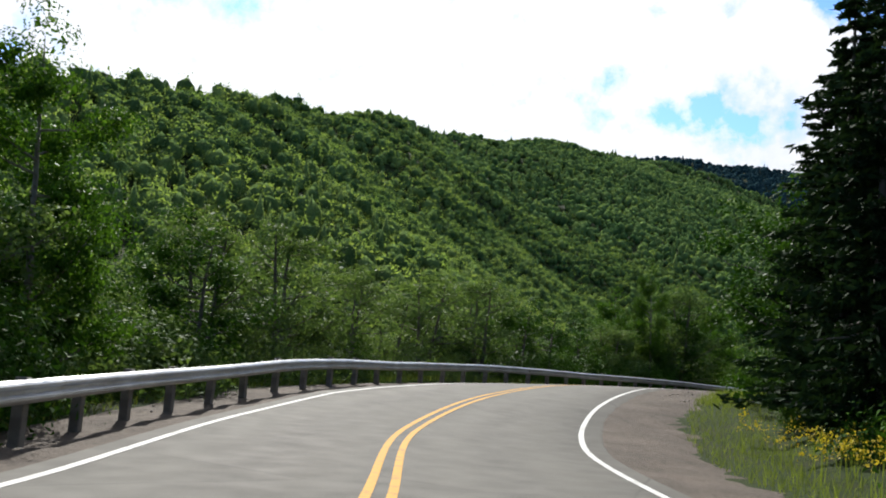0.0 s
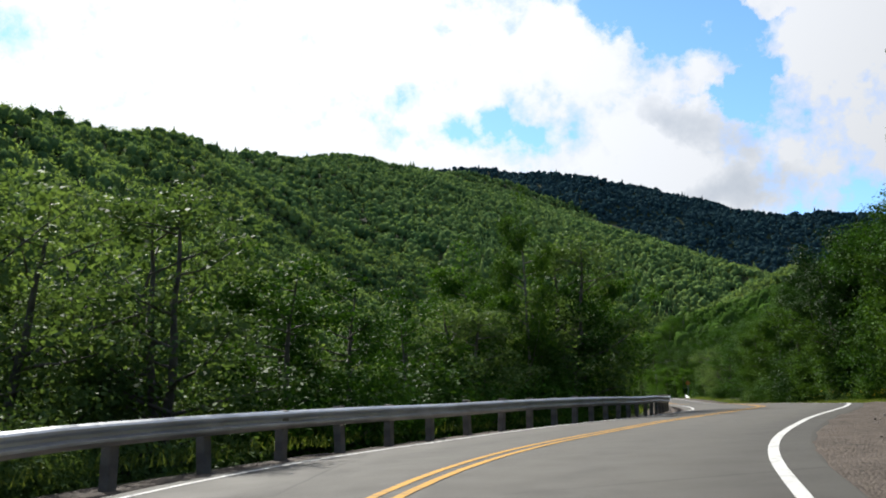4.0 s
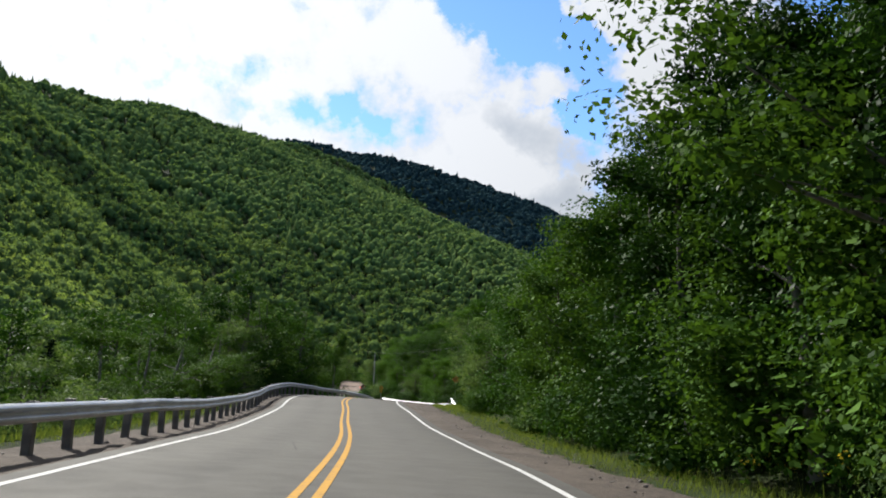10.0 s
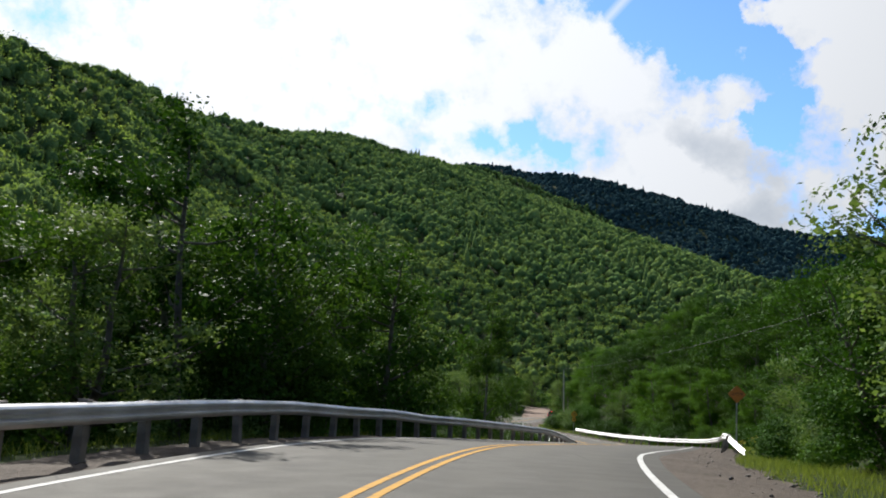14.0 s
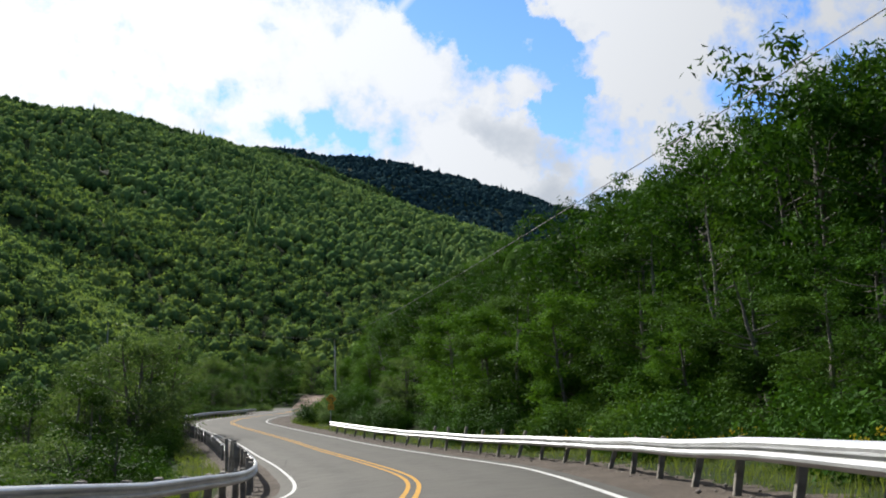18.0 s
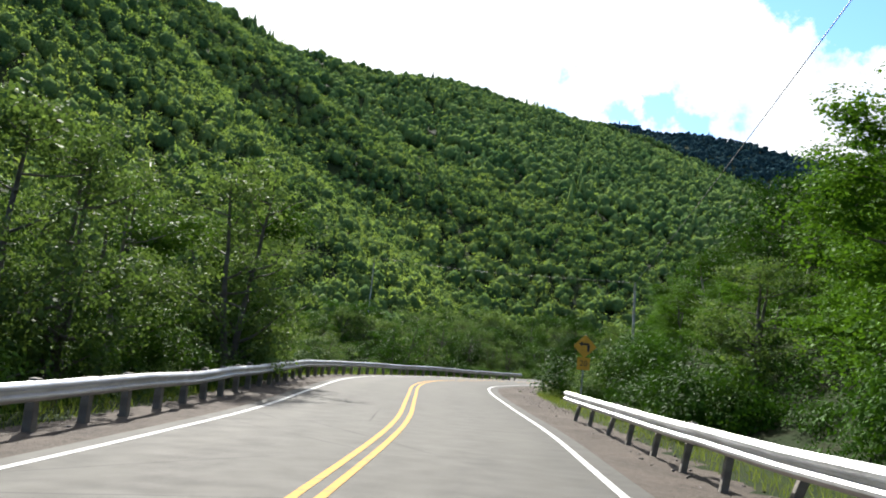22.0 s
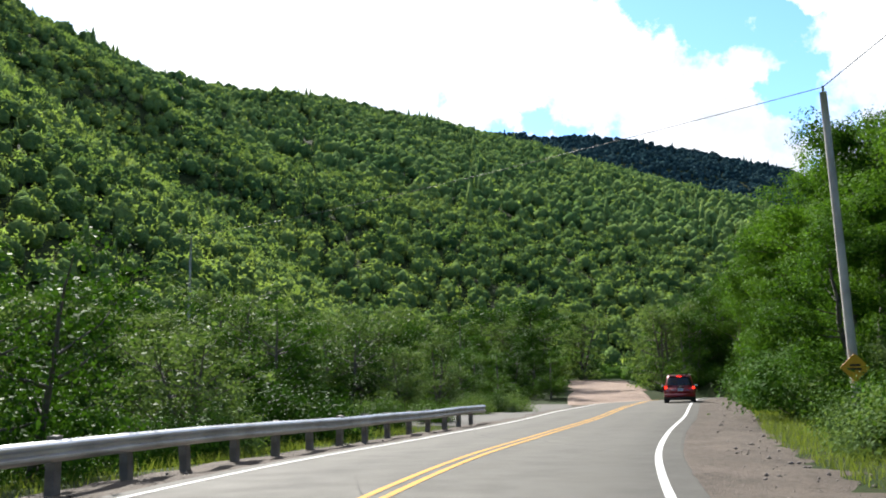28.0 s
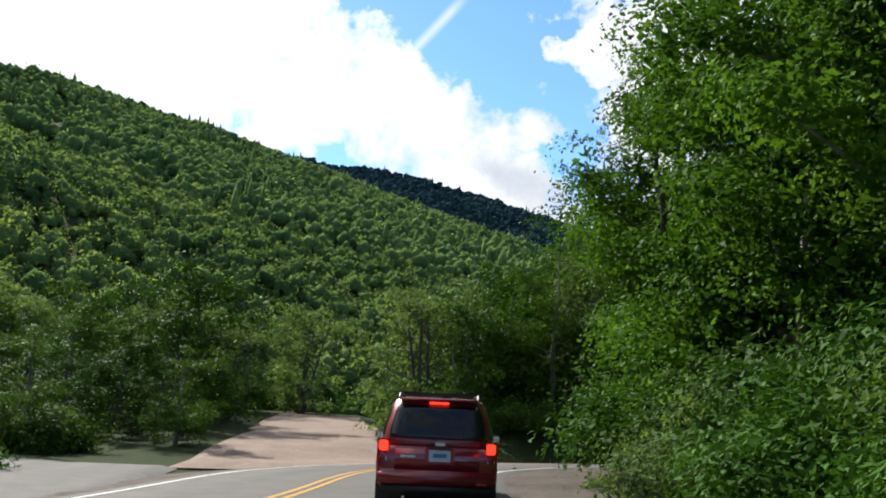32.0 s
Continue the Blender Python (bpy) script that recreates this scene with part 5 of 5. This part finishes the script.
POLES = []
for px, py, top, lean, lab in ((28.4, 192.0, 5.9, -0.1, "weathered wooden utility pole among the hillside trees"), (17.62, 319.6, 5.46, -0.40, "leaning grey wooden utility pole beside the road"), (-27.0, 379.0, 11.5, 0.1, "wooden utility pole among the valley trees")):
    POLES.append(pole(px, py, top, lean, lab))
WIRE = paint("wire_black", (0.02, 0.02, 0.02), 0.1, 0.6, 0, 4.0, 40.0, 0.0)
for (_, a), (_, b) in zip(POLES[:-1], POLES[1:]):
    u = np.linspace(0, 1, 28)[:, None]
    pts = np.array(a) * (1 - u) + np.array(b) * u
    pts[:, 2] -= 4 * 0.006 * (b - a).length * (u * (1 - u))[:, 0]
    v, f = tube(pts, np.full(28, 0.014), 5)
    tagged(mesh_object("overhead_wire", v, f, WIRE, smooth=True), "thin black overhead wire between wooden poles", "wire", "overhead wires")


def pole_sign():
    root = sign_root("warning_sign", (17.50, 319.40, -2.76), 4.0, "yellow diamond warning sign fixed to the utility pole")
    part("panel", prism(diamond(0.42), -0.012, 0.004), SIGN_YELLOW, root)
    for k, (w, dz) in enumerate(((0.30, 0.07), (0.36, -0.04))):
        part("bar", prism([(-w / 2, dz - 0.03), (w / 2, dz - 0.03), (w / 2, dz + 0.03), (-w / 2, dz + 0.03)], -0.017, -0.013), SIGN_BLACK, root, "black bar of lettering")


pole_sign()


# ---- pull-off beyond the bend ----
def patch(name, x0, x1, y0, y1, rise, mat, label, edge):
    """An uneven patch of surface laid on the ground."""
    gx, gy = np.meshgrid(np.linspace(x0, x1, 26), np.linspace(y0, y1, 30))
    cx, cy = (x0 + x1) / 2, (y0 + y1) / 2
    a = np.arctan2(gy - cy, gx - cx)
    k = 1 - edge * (0.5 + 0.5 * np.sin(a * 5 + 1)) * np.maximum(np.abs(gx - cx) / (x1 - x0), np.abs(gy - cy) / (y1 - y0)) * 2
    x, y = cx + (gx - cx) * k, cy + (gy - cy) * k
    z = np.maximum(terrain(x.ravel(), y.ravel()), -4.75) + 0.07
    rim = np.maximum(np.abs(gx - cx) / (x1 - x0), np.abs(gy - cy) / (y1 - y0)).ravel() > 0.49
    z[rim] -= 0.14
    return tagged(mesh_object(name, np.stack([x.ravel(), y.ravel(), z + rise], 1), grid_faces(30, 26), mat, smooth=True, uv=np.stack([x.ravel(), y.ravel()], 1)), label, name, kind="structure")


patch("pavement", -1.0, 10.2, 331, 366.8, 0.0, ASPHALT, "worn paved apron of a roadside pull-off", 0.12)
patch("dirt", 9.2, 17.2, 364.8, 416, 0.03, RED_DIRT, "reddish dirt track leading off the bend into the trees", 0.2)


def grove(x0, x1, y0, y1, count, tall, near, group, seed, kinds=(0, 1, 2, 3, 4, 5), gap=2.6, clear=5.8):
    rnd = np.random.RandomState(seed)
    done = tries = 0
    while done < count and tries < count * 14:
        tries += 1
        x, y = rnd.uniform(x0, x1), rnd.uniform(y0, y1)
        lat = abs(road_frame(np.array([x]), np.array([y]))[0][0])
        if lat < clear + 1.5 or not free(x, y, gap) or (-2.0 < x < 10.5 and 328 < y < 368) or (8.4 < x < 18.0 and 360 < y < 416):
            continue
        PLACED.append((x, y))
        h = rnd.uniform(*tall)
        k = kinds[rnd.randint(0, len(kinds))]
        own, kind = KINDS[k]
        plant(f"{kind}_tree", f"near{k}" if near else f"back{k}", (x, y, float(terrain([x], [y])[0]) - 0.2), rnd.uniform(0, 6.28), h / own, LABELS[kind], "tree", group, rnd.uniform(0.95, 1.25) * min(1.35, (own / h) ** 0.4))
        done += 1


BEND = "trees round the bend"
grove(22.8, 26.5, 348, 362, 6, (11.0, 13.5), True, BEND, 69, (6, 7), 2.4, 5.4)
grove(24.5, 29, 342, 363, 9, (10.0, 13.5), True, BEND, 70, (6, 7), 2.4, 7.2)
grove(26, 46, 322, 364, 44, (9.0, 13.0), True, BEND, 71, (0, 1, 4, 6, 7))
grove(-18, -2.5, 326, 372, 36, (3.5, 6.0), True, BEND, 72, (0, 2, 3, 5))
grove(-8, 8.0, 368, 388, 18, (3.5, 5.5), True, BEND, 76, (0, 2, 0, 1), 2.2)
grove(-20, 50, 384, 420, 90, (6.0, 9.5), False, BEND, 73)
grove(20, 62, 384, 402, 36, (6.0, 9.0), False, BEND, 74, (0, 1, 2))
rnd = np.random.RandomState(75)
for _ in range(34):
    x, y = rnd.uniform(-14, 45), rnd.uniform(364, 400)
    if abs(road_frame(np.array([x]), np.array([y]))[0][0]) < 7.2 or (-2 < x < 11 and y < 368) or (8.6 < x < 17.8 and y < 414):
        continue
    k = rnd.randint(0, 4)
    plant("shrub", f"shrub{k}", (x, y, float(terrain([x], [y])[0]) - 0.1), rnd.uniform(0, 6.28), rnd.uniform(0.9, 1.5), "leafy green bush beside the dirt track", "shrub", "shrubs round the bend", 1.2)

for _ in range(30):
    x, y = rnd.uniform(19, 32), rnd.uniform(338, 368)
    lat = float(road_frame(np.array([x]), np.array([y]))[0][0])
    if lat < 6.4:
        continue
    k = rnd.randint(0, 4)
    plant("shrub", f"shrub{k}", (x, y, float(terrain([x], [y])[0]) - 0.1), rnd.uniform(0, 6.28), rnd.uniform(0.9, 1.6), "dense leafy bush on the inside of the bend", "shrub", "shrubs round the bend", 1.15)


# ---- the car ahead ----
def car_paint():
    m, n = material("dark_red_car_paint")
    co = n.add("ShaderNodeTexCoord").outputs["Object"]
    dust = n.ramp(n.noise(co, 3.0, 6.0, 0.65), [(0.45, 0.0), (0.85, 0.35)])
    fleck = n.noise(co, 500.0, 1.0)
    col = n.mix(n.math("MULTIPLY", fleck, 0.25), (0.20, 0.008, 0.018), (0.30, 0.014, 0.03))
    col = n.mix(n.math("MULTIPLY", dust, 0.35), col, (0.16, 0.10, 0.09))
    bsdf = n.add("ShaderNodeBsdfPrincipled", Base_Color=col, Roughness=n.math("ADD", 0.28, n.math("MULTIPLY", dust, 0.5)), Metallic=0.25, Coat_Weight=0.8, Coat_Roughness=0.06)
    n.add("ShaderNodeOutputMaterial", Surface=bsdf)
    return m


def lamp(name, col, strength):
    m, n = material(name)
    bsdf = n.add("ShaderNodeBsdfPrincipled", Base_Color=(*col, 1), Roughness=0.15, Emission_Color=(*col, 1), Emission_Strength=strength)
    n.add("ShaderNodeOutputMaterial", Surface=bsdf)
    return m


CAR_RED = car_paint()
CAR_GLASS = paint("dark_car_glass", (0.012, 0.013, 0.014), 0.2, 0.05, 0, 3.0, 30.0, 0.0)
CAR_BLACK = paint("black_car_plastic", (0.022, 0.022, 0.023), 0.25, 0.55, 0, 3.0, 60.0, 0.2)
TYRE = paint("tyre_rubber", (0.02, 0.02, 0.02), 0.25, 0.85, 0, 6.0, 60.0, 0.3, (0.07, 0.06, 0.055))
CHROME = paint("bright_metal", (0.62, 0.62, 0.63), 0.1, 0.2, 1.0, 3.0, 40.0, 0.0)
LENS_RED = paint("red_lamp_lens", (0.35, 0.01, 0.012), 0.15, 0.12, 0, 4.0, 50.0, 0.0)
LENS_CLEAR = paint("clear_lamp_lens", (0.72, 0.66, 0.66), 0.1, 0.15, 0, 4.0, 50.0, 0.0)
BRAKE = lamp("lit_brake_lamp", (1.0, 0.03, 0.012), 1.3)
PLATE = paint("plate_pale", (0.55, 0.62, 0.70), 0.12, 0.5, 0, 6.0, 40.0, 0.0)
PLATE_BLUE = paint("plate_blue", (0.08, 0.20, 0.42), 0.12, 0.5, 0, 6.0, 40.0, 0.0)


def super_ring(cx, cy, hx, hy, p, n=40):
    a = np.linspace(0, 2 * math.pi, n, endpoint=False)
    c, s = np.cos(a), np.sin(a)
    return np.stack([cx + hx * np.sign(c) * np.abs(c) ** (2 / p), cy + hy * np.sign(s) * np.abs(s) ** (2 / p)], 1)


def loft(rings):
    """A closed skin over rings of equally many points."""
    n = len(rings[0])
    v = np.vstack(rings)
    f = [(i * n + k, i * n + (k + 1) % n, (i + 1) * n + (k + 1) % n, (i + 1) * n + k) for i in range(len(rings) - 1) for k in range(n)]
    f += [tuple(range(n))[::-1], tuple(range((len(rings) - 1) * n, len(rings) * n))]
    return v, f


# height, half width, rear and front of the cabin's outline
CABIN = [(0.96, 0.885, -2.165, 1.00), (1.10, 0.870, -2.125, 0.80), (1.30, 0.825, -2.040, 0.52), (1.50, 0.765, -1.930, 0.26), (1.62, 0.720, -1.850, 0.10), (1.68, 0.675, -1.780, 0.0), (1.715, 0.58, -1.64, -0.12), (1.725, 0.40, -1.40, -0.30)]


def cabin_at(z, a, out=0.0, p=5.5):
    """A point of the cabin's skin at a height and an angle round it (radians; -90 degrees is the rear)."""
    hs = [c[0] for c in CABIN]
    w, r, f = (np.interp(z, hs, [c[k] for c in CABIN]) for k in (1, 2, 3))
    c, s = math.cos(a), math.sin(a)
    hx, hy = w + out, (f - r) / 2 + out
    return (math.copysign(abs(c) ** (2 / p), c) * hx, (f + r) / 2 + math.copysign(abs(s) ** (2 / p), s) * hy, z)


def skin_panel(z0, z1, ang0, ang1, out, rows=8, cols=14, round_corners=0.0):
    """A thin shell that lies on the cabin between two heights and two angles."""
    bm = bmesh.new()
    grid = []
    for layer in (out, out - 0.02):
        lay = []
        for i in range(rows + 1):
            t = i / rows
            row = []
            for j in range(cols + 1):
                u = j / cols
                shrink = round_corners * (abs(2 * t - 1) ** 6) * 0.5
                uu = shrink + (1 - 2 * shrink) * u
                lo, hi = (ang0(t), ang1(t)) if callable(ang0) else (ang0, ang1)
                row.append(bm.verts.new(cabin_at(z0 + (z1 - z0) * t, radians(lo + (hi - lo) * uu), layer)))
            lay.append(row)
        grid.append(lay)
    for lay, flip in ((grid[0], False), (grid[1], True)):
        for i in range(rows):
            for j in range(cols):
                q = [lay[i][j], lay[i][j + 1], lay[i + 1][j + 1], lay[i + 1][j]]
                bm.faces.new(q[::-1] if flip else q)
    o, n = grid
    for i in range(rows):
        bm.faces.new((o[i][0], o[i + 1][0], n[i + 1][0], n[i][0]))
        bm.faces.new((o[i + 1][cols], o[i][cols], n[i][cols], n[i + 1][cols]))
    for j in range(cols):
        bm.faces.new((o[0][j + 1], o[0][j], n[0][j], n[0][j + 1]))
        bm.faces.new((o[rows][j], o[rows][j + 1], n[rows][j + 1], n[rows][j]))
    bmesh.ops.recalc_face_normals(bm, faces=bm.faces)
    return bm


def box(w, d, h, x, y, z, bevel=0.015, turn=None, segments=2):
    bm = bmesh.new()
    bmesh.ops.create_cube(bm, size=1.0, matrix=Matrix.Diagonal((w, d, h, 1)))
    bmesh.ops.bevel(bm, geom=bm.edges[:], offset=bevel, segments=segments, affect="EDGES")
    m = Matrix.Translation((x, y, z))
    bmesh.ops.transform(bm, matrix=m @ turn if turn else m, verts=bm.verts)
    return bm


def wheel(car, x, y):
    side = 1 if x > 0 else -1
    prof = [(0.215, -0.10), (0.30, -0.112), (0.335, -0.105), (0.35, -0.08), (0.355, 0.0), (0.35, 0.08), (0.335, 0.105), (0.30, 0.112), (0.215, 0.10)]
    n = 32
    rings = []
    for r, w in prof:
        a = np.linspace(0, 2 * math.pi, n, endpoint=False)
        rings.append(np.stack([w + 0 * a, r * np.cos(a), r * np.sin(a)], 1))
    v, f = loft(rings)
    hub = mesh_object("wheel", v + np.array([x, y, 0.355]), f, TYRE, car, "black rubber tyre and alloy rim", True)
    bm = bmesh.new()
    bmesh.ops.create_cone(bm, cap_ends=True, segments=28, radius1=0.222, radius2=0.20, depth=0.06, matrix=Matrix.Translation((x + side * 0.075, y, 0.355)) @ Matrix.Rotation(radians(90 * side), 4, "Y"))
    part("rim", bm, CHROME, hub, "grey alloy rim")
    for k in range(5):
        t = Matrix.Rotation(2 * math.pi * k / 5, 4, "X") @ Matrix.Translation((0, 0, 0.11))
        bm = bmesh.new()
        bmesh.ops.create_cube(bm, size=1.0, matrix=t @ Matrix.Diagonal((0.03, 0.05, 0.19, 1)))
        bmesh.ops.translate(bm, vec=(x + side * 0.11, y, 0.355), verts=bm.verts)
        part("spoke", bm, CHROME, hub)


def suv(place, turn):
    car = tagged(new("suv"), "dark red compact SUV with lit brake lamps on the road", "car")
    stations = [(-2.23, 0.80, 0.50, 0.86), (-2.20, 0.86, 0.44, 0.97), (-2.12, 0.895, 0.36, 1.00), (-1.85, 0.905, 0.31, 1.02), (-1.0, 0.91, 0.28, 1.03), (0.2, 0.91, 0.28, 1.03), (1.0, 0.905, 0.28, 1.02),
                (1.55, 0.895, 0.30, 0.99), (1.95, 0.86, 0.34, 0.93), (2.14, 0.79, 0.40, 0.86), (2.20, 0.70, 0.46, 0.80)]
    rings = []
    for y, w, z0, z1 in stations:
        r = super_ring(0, (z0 + z1) / 2, w, (z1 - z0) / 2, 5.0)
        rings.append(np.stack([r[:, 0], 0 * r[:, 0] + y, r[:, 1]], 1))
    v, f = loft(rings)
    mesh_object("body", v, f, CAR_RED, car, "dusty dark red painted body", True)
    rings = []
    for z, w, r, fr in CABIN:
        q = super_ring(0, (fr + r) / 2, w, (fr - r) / 2, 5.5)
        rings.append(np.c_[q, np.full(len(q), z)])
    v, f = loft(rings)
    mesh_object("cabin", v, f, CAR_RED, car, "", True)
    part("rear_window", skin_panel(1.10, 1.60, -129, -51, 0.006, round_corners=0.08), CAR_GLASS, car, "dark tinted rear window", True)
    for a, b in ((-33, -12), (-9, 14), (17, 40)):
        part("side_window", skin_panel(1.08, 1.56, a, b, 0.006, 6, 8, 0.06), CAR_GLASS, car, "dark side glass", True)
        part("side_window", skin_panel(1.08, 1.56, 180 - b, 180 - a, 0.006, 6, 8, 0.06), CAR_GLASS, car, "dark side glass", True)
    part("windscreen", skin_panel(1.08, 1.60, 52, 128, 0.006, round_corners=0.05), CAR_GLASS, car, "dark windscreen", True)
    part("tailgate_seam", box(1.36, 0.006, 0.012, 0, -2.236, 0.585, 0.002), CAR_BLACK, car)
    gate = part("tailgate", box(1.30, 0.05, 0.36, 0, -2.205, 0.80, 0.03, Matrix.Rotation(radians(-4), 4, "X"), 3), CAR_RED, car, "", True)
    plate = part("number_plate", box(0.32, 0.012, 0.165, 0.04, -2.243, 0.86, 0.006), PLATE, gate, "pale blue number plate")
    part("plate_bar", box(0.20, 0.004, 0.06, 0.04, -2.251, 0.865, 0.001), PLATE_BLUE, plate, "blue bar of lettering")
    part("plate_recess", box(0.44, 0.02, 0.24, 0.04, -2.225, 0.87, 0.02), CAR_RED, gate)
    part("badge", box(0.15, 0.006, 0.05, 0.04, -2.238, 1.03, 0.012), CHROME, gate, "small oval metal badge")
    part("nameplate", box(0.22, 0.006, 0.035, -0.43, -2.240, 0.845, 0.004), CHROME, gate, "pale metal nameplate strip")
    part("handle", box(0.34, 0.03, 0.035, 0.04, -2.236, 0.985, 0.008), CAR_BLACK, gate, "dark tailgate handle")
    for side in (-1, 1):
        unit_ = part("tail_lamp", box(0.17, 0.10, 0.36, side * 0.795, -2.155, 0.90, 0.02, Matrix.Rotation(radians(side * 14), 4, "Z")), LENS_RED, car, "tall red tail lamp")
        part("brake_bulb", box(0.135, 0.02, 0.15, side * 0.79, -2.212, 0.985, 0.015, Matrix.Rotation(radians(side * 14), 4, "Z")), BRAKE, unit_, "lit red brake lamp")
        part("reverse_lens", box(0.13, 0.02, 0.07, side * 0.79, -2.210, 0.80, 0.012, Matrix.Rotation(radians(side * 14), 4, "Z")), LENS_CLEAR, unit_, "clear reversing lamp")
        mirror = part("mirror", box(0.20, 0.10, 0.16, side * 1.00, 0.62, 1.10, 0.04), CAR_BLACK, car, "black door mirror", True)
        part("mirror_glass", box(0.15, 0.006, 0.11, side * 1.00, 0.566, 1.10, 0.002), CHROME, mirror)
        rail_v, rail_f = tube([(side * 0.60, -1.72, 1.70), (side * 0.60, -1.60, 1.765), (side * 0.60, -0.8, 1.785), (side * 0.60, -0.2, 1.775), (side * 0.60, -0.08, 1.70)], [0.022] * 5, 8)
        rail = mesh_object("roof_rail", rail_v, rail_f, CAR_BLACK, car, "black roof rail", True)
        part("sill", box(0.10, 2.0, 0.10, side * 0.86, -0.02, 0.30, 0.03), CAR_BLACK, car, "black plastic sill")
        part("mud_flap", box(0.26, 0.015, 0.24, side * 0.73, -1.72, 0.30, 0.004), CAR_BLACK, car)
        for y in (-1.30, 1.32):
            wheel(car, side * 0.775, y)
            bm = bmesh.new()
            bmesh.ops.create_cone(bm, cap_ends=True, segments=28, radius1=0.41, radius2=0.41, depth=0.05, matrix=Matrix.Translation((side * 0.888, y, 0.36)) @ Matrix.Rotation(radians(90), 4, "Y"))
            part("wheel_arch", bm, CAR_BLACK, car, "dark wheel arch")
    for y in (-1.45, -0.45):
        part("roof_bar", box(1.24, 0.06, 0.03, 0, y, 1.785, 0.01), CAR_BLACK, car, "black roof cross bar")
    part("bumper", box(1.74, 0.24, 0.25, 0, -2.17, 0.53, 0.05, None, 3), CAR_RED, car, "red rear bumper", True)
    part("bumper_skirt", box(1.66, 0.22, 0.17, 0, -2.15, 0.38, 0.04, None, 2), CAR_BLACK, car, "black lower bumper", True)
    for side in (-1, 1):
        part("reflector", box(0.16, 0.012, 0.035, side * 0.66, -2.292, 0.45 + 0.03, 0.004), LENS_RED, car, "red bumper reflector")
    part("high_brake_lamp", box(0.30, 0.03, 0.03, 0, -1.868, 1.632, 0.006), BRAKE, car, "lit red high brake lamp")
    part("spoiler", box(1.20, 0.20, 0.035, 0, -1.82, 1.672, 0.015, Matrix.Rotation(radians(-6), 4, "X")), CAR_RED, car, "", True)
    v, f = tube([(0.0, -2.06, 1.09), (0.25, -2.055, 1.13), (0.46, -2.045, 1.16)], [0.012, 0.009, 0.006], 6)
    mesh_object("wiper", v - np.array([0.1, 0.075, 0]), f, CAR_BLACK, car, "black rear wiper", True)
    v, f = tube([(-0.48, -1.9, 0.27), (-0.48, -2.2, 0.27), (-0.48, -2.25, 0.265)], [0.035, 0.035, 0.035], 10)
    mesh_object("tailpipe", v, f, CHROME, car, "metal tailpipe", True)
    part("underbody", box(1.5, 3.9, 0.16, 0, 0, 0.33, 0.03), CAR_BLACK, car)
    part("front_bumper", box(1.66, 0.2, 0.3, 0, 2.14, 0.50, 0.06), CAR_BLACK, car)
    for side in (-1, 1):
        part("headlamp", box(0.32, 0.08, 0.18, side * 0.62, 2.12, 0.78, 0.03), LENS_CLEAR, car, "clear headlamp")
    car.matrix_world = pose(*place, 0, 0, turn)
    return car


suv((16.05, 350.5, float(np.interp(350.6, LINE[LINE[:, 1] < 364, 1], LINE[LINE[:, 1] < 364, 2])) + 0.02), -6.0)
